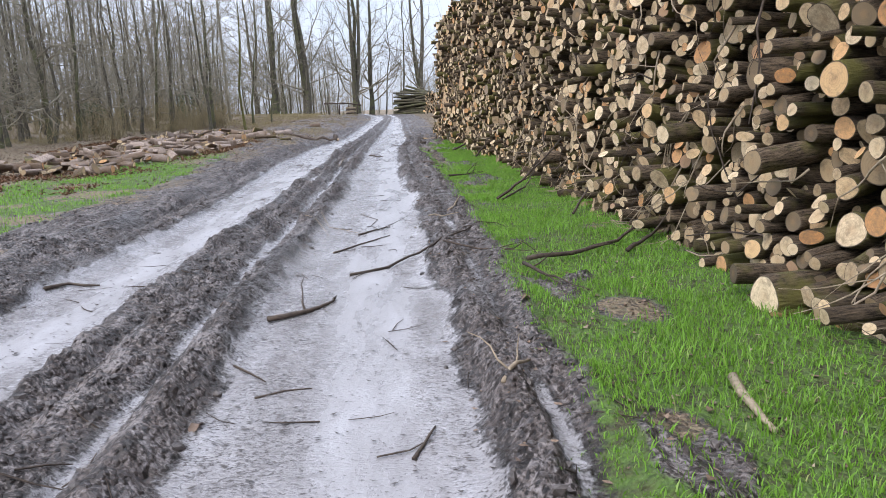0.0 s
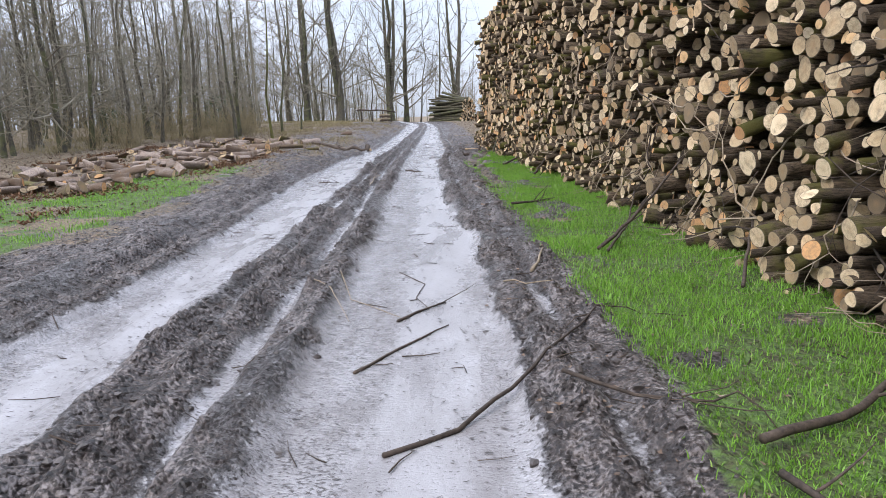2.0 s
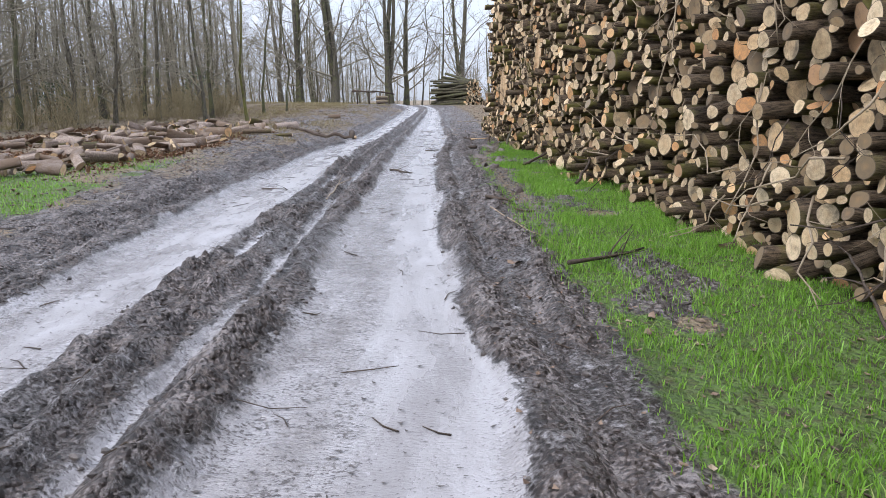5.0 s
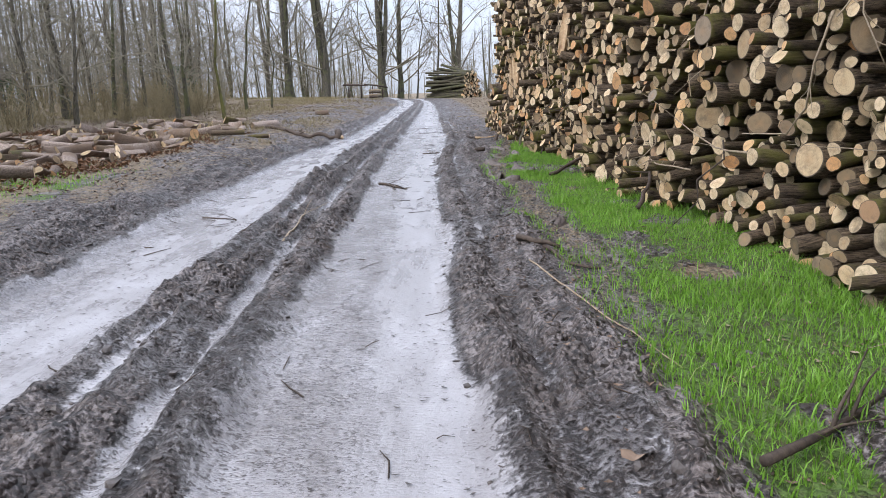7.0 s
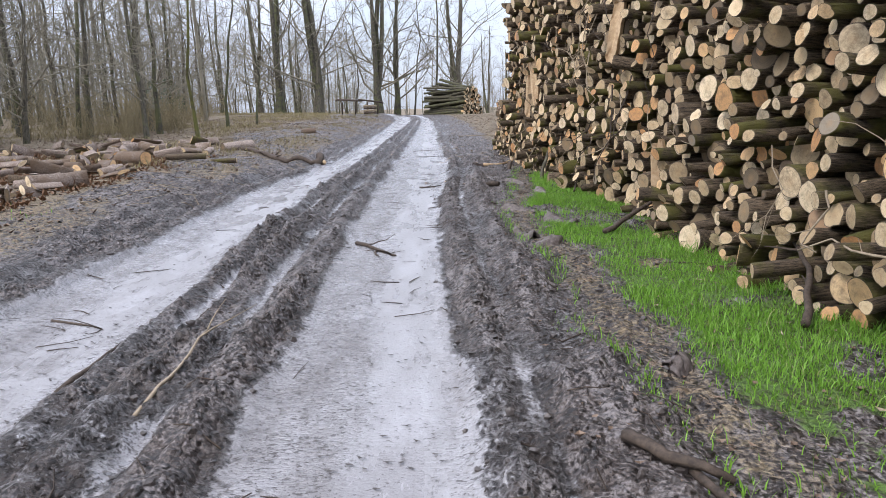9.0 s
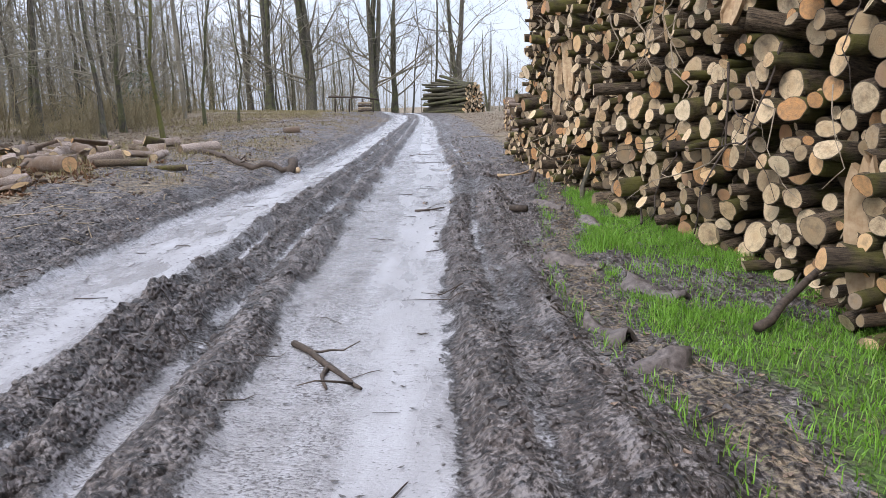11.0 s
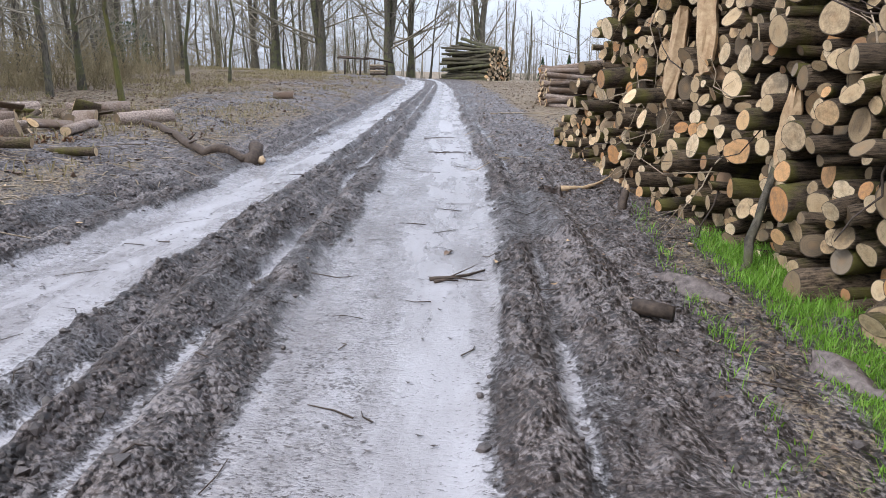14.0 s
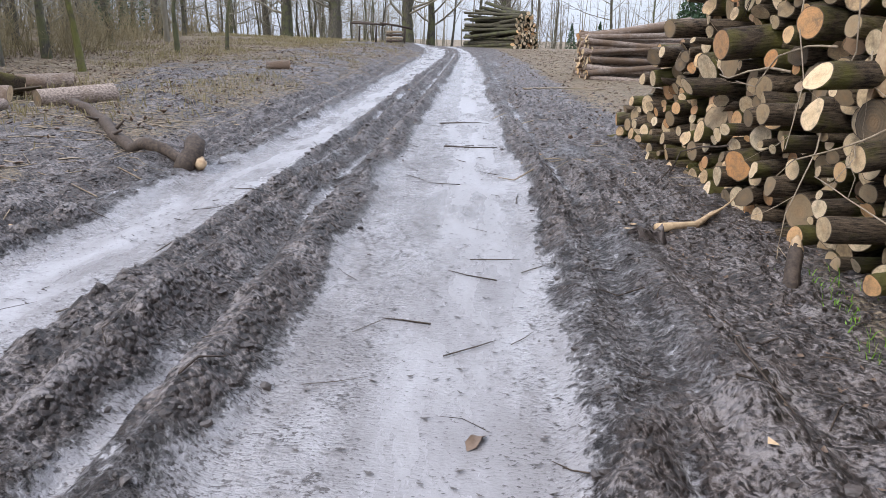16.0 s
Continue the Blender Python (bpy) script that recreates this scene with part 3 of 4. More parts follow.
def log_pose(place, outward, rad, r, length, shaggy, spray=0.06):
    d = Vector(outward).normalized()
    yaw, tip = r.normal(0, spray), r.normal(0, 0.085)
    side = Vector((0, 0, 1)).cross(d)
    d = (d + side * yaw + Vector((0, 0, tip))).normalized()
    m = Matrix.Translation(Vector(place) + d * shaggy) @ turn_to(d) @ Matrix.Rotation(r.uniform(0, 6.28), 4, "Z")
    return m @ Matrix.Diagonal((rad, rad, length, 1))


def joined_logs(name, poses):
    """Many logs as one mesh: poses are (shape, matrix)."""
    vs, ts, qs, ut, uq, n = [], [], [], [], [], 0
    for s, m in poses:
        v, t, q, e, uv = SHAPES[s]
        mm = np.array(m)
        vs.append(v @ mm[:3, :3].T + mm[:3, 3])
        ts.append(t + n)
        qs.append(q + n)
        ut.append(uv[:3 * SIDES])
        uq.append(uv[3 * SIDES:11 * SIDES])
        n += len(v)
    nt, nq = len(ts) * SIDES, 2 * len(qs) * SIDES
    index = np.concatenate([np.ones(nt, int), np.zeros(nq, int)])
    return mesh_of(name, np.vstack(vs), [np.vstack(ts), np.vstack(qs)], [LOG_BARK, CUT_WOOD], index, np.vstack(ut + uq), index == 0)


PILE_DIR = Vector((-0.0713, 1, 0)).normalized()
PILE_OUT = Vector((-1, -0.0713, 0)).normalized()
PILE_START = Vector((3.15, -2.0, 0))


def great_pile():
    r = np.random.default_rng(21)

    def size(u, z, r):
        big = np.interp(u, (0, 22, 27, 36), (0.0, 0.0, 1.0, 1.0))
        rad = math.exp(r.normal(math.log(0.052 + 0.007 * big), 0.36))
        if r.random() < 0.025:
            rad *= 1.5
        return float(np.clip(rad, 0.03, 0.125))

    logs = settle(37.8, 6.1, size, lambda z: 2.0 + float(np.interp(z, (0, 1.3, 2.0, 6.0, 7.0), (35.5, 33.9, 32.9, 31.6, 31.3))) + 0.12 * math.sin(z * 7.1), 5)
    pile = tagged(new("log_pile"), "tall roadside pile of sawn hardwood logs, cut ends out", "log pile")
    pile.location = PILE_START + PILE_DIR * 17.0 + Vector((0, 0, -0.1))
    pile_inv = pile.matrix_basis.inverted()
    rest, count = [], 0
    for u, z, rad in logs:
        p = PILE_START + PILE_DIR * u
        foot = float(base_height(np.array([p.x]), np.array([p.y]))[0])
        bulge = 0.46 * (fbm(np.array([u * 0.8]), np.array([z * 1.1]), 7, 3)[0] - 0.5)
        shaggy = bulge + 0.42 * max(0.0, 1 - z / 0.7) * float(np.interp(p.y, (6, 10, 13), (1, 0.5, 0))) + r.normal(0, 0.10) + (r.uniform(0.08, 0.28) if r.random() < 0.08 else 0.0) - 0.35 * (r.random() < 0.14)
        m = log_pose((p.x, p.y, foot - 0.03 + z), PILE_OUT + PILE_DIR * -0.22, rad * r.uniform(0.9, 1.02), r, LOG_LEN * r.uniform(0.9, 1.1), shaggy, 0.15)
        s = int(r.integers(18))
        if 28.0 < p.y < 33.4 and z < 1.75 and count < 300:
            ob = new("log", LOG_MESHES[s])
            ob.parent = pile
            ob.matrix_basis = pile_inv @ m
            count += 1
        else:
            rest.append((s, pile_inv @ m))
    tagged(part("stacked_logs", joined_logs("stacked_logs", rest), pile), kind="stuff")
    return len(logs)


great_pile()


def split_log(x, y, z, length, width, tilt, seed):
    """Half of a cleft log standing on end in the face: pale riven front, bark behind."""
    r = np.random.default_rng(seed)
    rows, cols = 9, 7
    front, back = [], []
    for i in range(rows):
        u = i / (rows - 1)
        w = width * (0.5 - 0.22 * abs(2 * u - 1) ** 4) * (1 + 0.1 * math.sin(4 * u + seed))
        for j in range(cols):
            v = 2 * j / (cols - 1) - 1
            px, pz = v * w + 0.006 * r.normal(), (u - 0.5) * length + 0.03 * r.normal() * (i in (0, rows - 1))
            front.append((px, -0.01 - 0.012 * r.random() - 0.02 * math.sin(3 * v + seed), pz))
            back.append((px, 0.02 + 0.55 * width * math.sqrt(max(0.0, 1 - v * v)), pz))
    n = rows * cols
    q, index = [], []
    for i in range(rows - 1):
        for j in range(cols - 1):
            a = i * cols + j
            q += [(a, a + 1, a + cols + 1, a + cols), (n + a, n + a + cols, n + a + cols + 1, n + a + 1)]
            index += [0, 1]
    rim = list(range(cols)) + [i * cols + cols - 1 for i in range(1, rows)] + [(rows - 1) * cols + j for j in range(cols - 2, -1, -1)] + [i * cols for i in range(rows - 2, 0, -1)]
    for a, b in zip(rim, rim[1:] + rim[:1]):
        q.append((b, a, n + a, n + b))
        index.append(0)
    me = mesh_of("split_log", np.array(front + back), [np.array(q)], [BARE_WOOD, LOG_BARK], index)
    ob = tagged(new("split_log", me), "pale cleft half log standing upright in the pile", "log")
    ob.matrix_basis = pose(x, y, z, 0, tilt, -50)
    return ob


for k, (x, y, z, ln, w, tilt) in enumerate(((0.76, 29.7, 1.23, 0.9, 0.18, 6), (0.82, 29.0, 1.6, 0.95, 0.2, -4), (1.33, 22.0, 0.36, 0.75, 0.17, -5), (1.2, 23.6, 1.98, 0.8, 0.15, 12), (2.4, 8.3, 1.35, 0.5, 0.2, 8), (1.0, 27.6, 0.75, 0.5, 0.13, 4))):
    split_log(x, y, z, ln, w, tilt, 40 + k)


def butt_log(x, y, z, rad, shape, yaw):
    """A thick butt end rolled against the foot of the pile."""
    ob = new("butt_log", LOG_MESHES[shape])
    d = Vector((-math.cos(yaw), -math.sin(yaw), 0.05))
    ob.matrix_basis = Matrix.Translation((x, y, z)) @ turn_to(d) @ Matrix.Rotation(0.7 * shape, 4, "Z") @ Matrix.Diagonal((rad, rad, 0.9, 1))
    return tagged(ob, "thick sawn butt log at the foot of the pile", "log")


for x, y, rad, shape, yaw in ((2.24, 9.1, 0.21, 4, 0.5), (1.32, 21.0, 0.14, 9, 0.4), (0.92, 26.0, 0.13, 3, 0.6)):
    butt_log(x, y, gz(x + 0.3, y) + 0.85 * rad, rad, shape, yaw)


def pole_stack(corner, along, out, width, height, length, rad0, label, seed, kinds):
    """A smaller stack: poles with their ends towards out, stacked along 'along'."""
    r = np.random.default_rng(seed)
    along, out = Vector(along).normalized(), Vector(out).normalized()
    stack = tagged(new("log_stack"), label, "log pile")
    stack.location = corner
    rows = settle(width, height, lambda u, z, r: float(np.clip(math.exp(r.normal(math.log(rad0), 0.25)), 0.05, 0.2)), lambda z: width - 0.25 * z, seed)
    inv = stack.matrix_basis.inverted()
    for u, z, rad in rows:
        if u < 0.22 * z:
            continue
        p = Vector(corner) + along * u
        m = log_pose((p.x, p.y, corner[2] + z), out, rad, r, length * r.uniform(0.93, 1.05), r.normal(0, 0.08))
        ob = new("log", kinds[int(r.integers(8))])
        ob.parent = stack
        ob.matrix_basis = inv @ m
    return stack


pole_stack((-0.2, 70.4, gz(-0.2, 70.4) - 0.03), (0.78, 0.62, 0), (0.62, -0.78, 0), 2.1, 1.85, 5.2, 0.09, "distant stack of greenish poles beside the track", 31, LOG_MESHES_GREEN)
pole_stack((1.3, 45.6, gz(1.3, 46.0) - 0.03), (0.0, 1, 0), (-1, -0.1, 0), 3.4, 1.0, 3.0, 0.075, "low stack of orange-barked poles past the big pile", 37, LOG_MESHES_PALE)


# ---- trees ----
def grow(seed, height, rad, clear, limbs, fork=0.0, lean=0.03, twigs=7, sides=8, droop=0.0, spread=0.32, low=1.0, stems=1):
    """A bare winter tree: trunk mesh and crown mesh."""
    r = np.random.default_rng(seed)
    trunk, crown = Geo(), Geo()
    tops = []
    k = 9
    hs = np.linspace(0, 1, k)
    sway = np.cumsum(r.normal(0, lean, (k, 2)), axis=0) * height / 9
    sway -= sway[0]
    pts = np.stack([sway[:, 0], sway[:, 1], hs * height - 0.15], 1)
    rr = rad * (1 - 0.86 * hs ** 0.9)
    rr[0] *= 1.35
    trunk.tube(pts, rr, sides, wob=0.06)
    tops.append((pts, rr))
    for s in range(0 if fork <= 0 else stems):
        f0 = fork * height * (1 + 0.5 * s)
        b = np.array([np.interp(f0, pts[:, 2], pts[:, a]) for a in range(3)])
        d = r.normal(0, 1, 2)
        d /= np.linalg.norm(d)
        hh = np.linspace(0, 1, 7)
        out = 0.055 * height * (1 - np.exp(-3 * hh))
        p2 = np.stack([b[0] + d[0] * out, b[1] + d[1] * out, f0 + hh * (height * 0.93 - f0)], 1)
        r2 = 0.72 * rad * (1 - 0.85 * hh)
        trunk.tube(p2, r2, sides, wob=0.05)
        tops.append((p2, r2))

    def shoot(start, d, length, rad0, depth):
        n = 5 - depth
        pts = [np.array(start)]
        d = np.array(d, float)
        for i in range(n - 1):
            d = d + r.normal(0, 0.16, 3) + np.array([0, 0, 0.10 - droop])
            d /= np.linalg.norm(d)
            pts.append(pts[-1] + d * length / (n - 1))
        pts = np.array(pts)
        crown.tube(pts, rad0 * np.linspace(1, 0.3, n), 5 if depth == 0 else 3)
        if depth >= 2:
            return
        kids = twigs if depth == 0 else 5
        for i in range(kids):
            t = r.uniform(0.25, 1.0)
            q = np.array([np.interp(t * (n - 1), np.arange(n), pts[:, a]) for a in range(3)])
            dd = d + r.normal(0, 0.65, 3)
            dd /= np.linalg.norm(dd)
            shoot(q, dd, length * r.uniform(0.35, 0.6), max(rad0 * 0.42, 0.008), depth + 1)

    for i in range(limbs):
        pts, rr = tops[i % len(tops)]
        h = clear + (height * 0.96 - clear) * ((i + r.random()) / limbs) ** low
        h = min(max(h, pts[1][2] * 0.5), pts[-1][2])
        p = np.array([np.interp(h, pts[:, 2], pts[:, a]) for a in range(3)])
        a = r.uniform(0, 6.28)
        up = r.uniform(0.0, 1.2)
        d = np.array([math.cos(a), math.sin(a), up])
        shoot(p, d / np.linalg.norm(d), height * spread * r.uniform(0.5, 1.1) * (1.1 - 0.55 * h / height), 0.26 * float(np.interp(h, pts[:, 2], rr)) + 0.010, 0)
    return trunk, crown


def tree_kind(name, label, seed, bark=None, **kw):
    trunk, crown = grow(seed, **kw)
    t = tagged(new(name), label, "tree")
    part("trunk", trunk.mesh("trunk", [bark or TREE_BARK]), t)
    part("crown", crown.mesh("crown", [TWIG]), t)
    return t


def stand(kind, x, y, turn=0.0, scale=1.0, used=set()):
    """Puts one tree of a kind on the ground; the first call moves the original."""
    m = pose(x, y, gz(x, y) - 0.02, 0, 0, turn) @ Matrix.Scale(scale, 4)
    if kind.name not in used:
        used.add(kind.name)
        kind.matrix_basis = m
        return kind
    ob = copy_thing(kind, m)
    ob.matrix_basis = m
    return ob


BEECH = [tree_kind("tree", "tall bare grey-brown beech at the wood's edge", 100 + i, height=19 + i, rad=(0.33, 0.36, 0.38)[i], clear=1.6, limbs=24, fork=(0.2, 0.09, 0.05)[i], stems=1 + i // 2, lean=0.06, twigs=5, spread=0.36, low=1.6) for i in range(3)]
POLE = [tree_kind("tree", "slim bare young tree in the wood", 120 + i, height=13 + 1.5 * i, rad=0.08 + 0.015 * i, clear=1.6, limbs=15, lean=0.12, twigs=4, sides=6, spread=0.28, low=1.3) for i in range(4)]
BUSHY = [tree_kind("tree", "bare broadleaf with low twiggy drooping boughs", 140 + i, height=9 + i, rad=0.10 + 0.015 * i, clear=0.8, limbs=21, lean=0.10, twigs=5, sides=6, droop=0.09, spread=0.42, low=1.3) for i in range(4)]
MOSSY = tree_kind("tree", "thin tree with a yellow-green mossy trunk", 160, MOSSY_BARK, height=10, rad=0.075, clear=2.2, limbs=18, lean=0.1, twigs=6, spread=0.34)


def shrub_kind(seed, label):
    r = np.random.default_rng(seed)
    g = Geo()
    for i in range(18):
        a, t = r.uniform(0, 6.28), r.uniform(0.05, 0.6)
        p = np.array([r.normal(0, 0.25), r.normal(0, 0.25), -0.05])
        d = np.array([math.cos(a) * t, math.sin(a) * t, 1.0])
        h = r.uniform(0.7, 2.3)
        pts = [p]
        for k in range(3):
            d = d + r.normal(0, 0.22, 3) - np.array([0, 0, 0.12])
            pts.append(pts[-1] + d / np.linalg.norm(d) * h / 3)
        g.tube(pts, [0.014, 0.011, 0.008, 0.004], 3)
        for k in range(4):
            q = pts[r.integers(1, 4)]
            e = d + r.normal(0, 0.8, 3)
            g.tube([q, q + e * 0.22, q + e * 0.4 + r.normal(0, 0.06, 3)], [0.007, 0.005, 0.003], 3)
    s = tagged(new("shrub"), label, "shrub")
    part("stem_tangle", g.mesh("stem_tangle", [BRUSH]), s)
    return s


SHRUB = [shrub_kind(170 + i, "leafless brown thicket shrub under the trees") for i in range(3)]

# the row on the crest
for kind, x, y, a, s in ((BEECH[1], -16.2, 78, 20, 1.0), (BEECH[2], -12.8, 78, 80, 1.05), (BEECH[2], -7.4, 78, 200, 0.95), (BEECH[0], -6.0, 80, 10, 0.85), (POLE[1], -4.6, 82, 50, 1.0),
                         (POLE[2], -2.3, 80, 140, 1.1), (BEECH[1], -0.55, 81, 300, 0.95), (POLE[0], -10.5, 86, 0, 1.1), (BEECH[0], -19.5, 84, 120, 0.9), (POLE[2], 8.2, 86, 40, 1.2), (POLE[1], 12.5, 92, 90, 1.1)):
    stand(kind, x, y, a, s)
stand(MOSSY, -10.4, 41.4, 0, 1.0)
for kind, x, y, a, s in ((POLE[2], -12.4, 41.5, 30, 0.85), (POLE[1], -12.0, 50, 0, 0.8), (POLE[0], -11.4, 53, 70, 0.8), (BUSHY[2], -17.5, 42, 10, 1.0), (BUSHY[0], -15.2, 38.5, 200, 0.95), (BUSHY[1], -18.5, 33, 100, 1.0)):
    stand(kind, x, y, a, s)
# the wood on the left
r = np.random.default_rng(77)
placed = []
WOOD_EDGE = edge((14, 24, 36, 46, 60, 75, 90, 125), (-19.0, -16.5, -14.5, -12.8, -17.0, -20.0, -14.0, -9.0))
tries = 0
while len(placed) < 170 and tries < 9000:
    tries += 1
    y = 22 + 95 * r.random() ** 1.3
    x = float(WOOD_EDGE(y)) - 40 * r.random() ** 1.6
    if x < -0.95 * y - 4 or any((x - a) ** 2 + (y - b) ** 2 < 2.0 for a, b in placed):
        continue
    placed.append((x, y))
    front = x > WOOD_EDGE(y) - 6
    q = r.random()
    kind = BUSHY[r.integers(4)] if q < (0.6 if front else 0.3) else POLE[r.integers(4)] if q < 0.95 or y < 72 else BEECH[r.integers(3)]
    stand(kind, x, y, r.uniform(0, 360), r.uniform(0.7, 1.05))
for i in range(70):
    y = r.uniform(20, 80)
    x = float(WOOD_EDGE(y)) - 0.5 - 10 * r.random() ** 1.5
    stand(SHRUB[r.integers(3)], x, y, r.uniform(0, 360), r.uniform(0.6, 1.15))
for i in range(34):
    y = r.uniform(33, 62)
    stand(SHRUB[r.integers(3)], float(WOOD_EDGE(y)) + 0.6 - 3.2 * r.random(), y, r.uniform(0, 360), r.uniform(0.5, 1.0))
# thinner trees past the crest
for i in range(30):
    y = r.uniform(92, 150)
    x = r.uniform(-34, 40)
    if -6 < x < 7 and y < 130:
        continue
    stand(POLE[r.integers(4)] if r.random() < 0.75 else BEECH[0], x, y, r.uniform(0, 360), r.uniform(0.7, 1.0))


def far_woods():
    """The grey mass of trunks and twigs behind the wood."""
    r = np.random.default_rng(99)
    g = Geo()
    for i in range(1100):
        y = r.uniform(55, 170)
        x = -(0.2 + 0.85 * r.random() ** 0.6) * y - 2 if i % 5 else r.uniform(-45, 60) + 0 * y
        if i % 5 == 0:
            y = r.uniform(130, 190)
        z = float(base_height(np.array([x]), np.array([y]))[0])
        h = r.uniform(9, 18)
        rad = r.uniform(0.05, 0.14)
        p = np.array([x, y, z])
        top = p + np.array([r.normal(0, 0.6), r.normal(0, 0.6), h])
        g.tube([p, (p + top) / 2 + r.normal(0, 0.2, 3), top], [rad, rad * 0.7, rad * 0.2], 4)
        for k in range(11):
            q = p + (top - p) * r.uniform(0.12, 0.95)
            d = r.normal(0, 1, 3)
            d[2] = abs(d[2]) * 0.8 + 0.2
            d *= r.uniform(0.8, 2.2) / np.linalg.norm(d)
            g.tube([q, q + d * 0.5, q + d + r.normal(0, 0.2, 3)], [0.035, 0.022, 0.01], 3)
    return tagged(new("far_woods", g.mesh("far_woods", [TWIG])), "grey-brown leafless far woodland", "woods", kind="stuff")


far_woods()


# ---- grass ----
def blades(name, count, spot, tall, material, label, seed, width=0.0028, dead=False):
    r = np.random.default_rng(seed)
    x, y = spot(r, count)
    wet, turf, litter = zones(x, y)
    turf = litter * step(0.38, 0.6, fbm(x * 0.45, y * 0.3, 231, 3)) if dead else turf
    keep = r.random(len(x)) < turf * 1.1 * (0.35 + 0.9 * step(0.3, 0.6, fbm(x * 1.6, y * 1.6, 211, 3)))
    x, y = x[keep], y[keep]
    n = len(x)
    z = ground_height(x, y) - 0.005
    clump = fbm(x * 2.2, y * 2.2, 201, 3)
    h = tall * r.uniform(0.4, 1.2, n) * (0.3 + 1.5 * clump ** 1.3)
    a = r.uniform(0, 6.28, n)
    bend = r.uniform(0.15, 0.9, n) * h
    ca, sa = np.cos(a), np.sin(a)
    w = width * r.uniform(0.7, 1.4, n)
    c = r.uniform(0, 6.28, n)
    dx, dy = np.cos(c) * w, np.sin(c) * w
    v = np.stack([np.stack([x - dx, y - dy, z], 1), np.stack([x + dx, y + dy, z], 1),
                  np.stack([x + 0.35 * bend * ca - 0.8 * dx, y + 0.35 * bend * sa - 0.8 * dy, z + 0.62 * h], 1),
                  np.stack([x + 0.35 * bend * ca + 0.8 * dx, y + 0.35 * bend * sa + 0.8 * dy, z + 0.62 * h], 1),
                  np.stack([x + bend * ca, y + bend * sa, z + h * 0.95], 1)], 1).reshape(-1, 3)
    i = np.arange(n)[:, None] * 5
    me = mesh_of(name, v, [i + np.array([[2, 3, 4]]), i + np.array([[0, 1, 3, 2]])], [material], smooth=True)
    return tagged(new(name, me), label, "grass", kind="stuff")


blades("grass", 190000, lambda r, n: (lambda y: (VERGE_R(y) - 0.4 + r.random(n) * (PILE_FOOT(y) - VERGE_R(y) + 0.75), y))(r.uniform(0.8, 31, n)), 0.062, GRASS, "short bright green grass verge below the log pile", 3)
blades("grass", 26000, lambda r, n: (lambda y: (VERGE_R(y) + r.random(n) * (PILE_FOOT(y) - VERGE_R(y) + 0.25), y))(r.uniform(14, 30, n)), 0.10, GRASS, "longer grass tufts below the log pile", 6, 0.0028)
blades("grass", 60000, lambda r, n: (r.uniform(-12.5, -5.0, n), r.uniform(5, 26, n)), 0.07, GRASS, "short green grass patch on the far verge", 4, 0.005)


blades("dry_grass", 70000, lambda r, n: (r.uniform(-22, -5.5, n), r.uniform(30, 74, n)), 0.16, PALE_GRASS, "flattened tan winter grass on the cleared bank", 5, 0.007, True)


# ---- things lying on the ground ----
def branch(name, pts, rad, material, label, category="branch", forks=0, seed=1, lift=0.0, taper=0.45, bow=0.0, tip=None):
    """A crooked stick along points given on the ground (or in space), with side twigs as parts."""
    r = np.random.default_rng(seed)
    p = [np.array([x[0], x[1], x[2] if len(x) > 2 else gz(x[0], x[1]) + rad * 0.75 + lift]) for x in pts]
    fine = []
    for a, b in zip(p[:-1], p[1:]):
        n = max(2, int(np.linalg.norm(b - a) / 0.14))
        for k in range(n):
            q = a + (b - a) * k / n
            fine.append(q + (r.normal(0, rad * 0.3, 3) if k else 0))
    fine.append(p[-1])
    fine = np.array(fine)
    if len(pts[0]) == 2:
        low = ground_height(fine[:, 0], fine[:, 1]) + rad * 0.6 + lift
        fine[:, 2] = np.maximum(fine[:, 2], low)
    origin = fine[0].copy()
    g = Geo()
    g.tube(fine - origin, rad * np.linspace(1, taper, len(fine)), 7, True, 0.12)
    ob = tagged(new(name, g.mesh(name, [material])), label, category)
    ob.location = origin
    for k in range(forks):
        i = r.integers(len(fine) // 4, len(fine))
        d = fine[min(i + 1, len(fine) - 1)] - fine[max(i - 1, 0)]
        d = d / (np.linalg.norm(d) + 1e-6) + r.normal(0, 0.6, 3) * np.array([1, 1, 0.35]) + np.array([0, 0, 0.12])
        ln = r.uniform(0.18, 0.5)
        q = [fine[i] - origin]
        for s in range(4):
            d = d + r.normal(0, 0.18, 3)
            q.append(q[-1] + d / np.linalg.norm(d) * ln / 4)
        gg = Geo()
        gg.tube(np.array(q), rad * 0.45 * np.linspace(1, 0.3, 5), 5, True)
        part("side_twig", gg.mesh("side_twig", [material]), ob)
    if tip is not None:
        gg = Geo()
        d = fine[-1] - fine[-2]
        d /= np.linalg.norm(d)
        gg.tube(np.array([fine[-1] - origin - d * 0.02, fine[-1] - origin + d * 0.06, fine[-1] - origin + d * 0.10]), rad * taper * np.array([1.02, 0.8, 0.2]), 6, True, 0.15)
        part("broken_end", gg.mesh("broken_end", [tip]), ob, "pale broken wood end")
    return ob


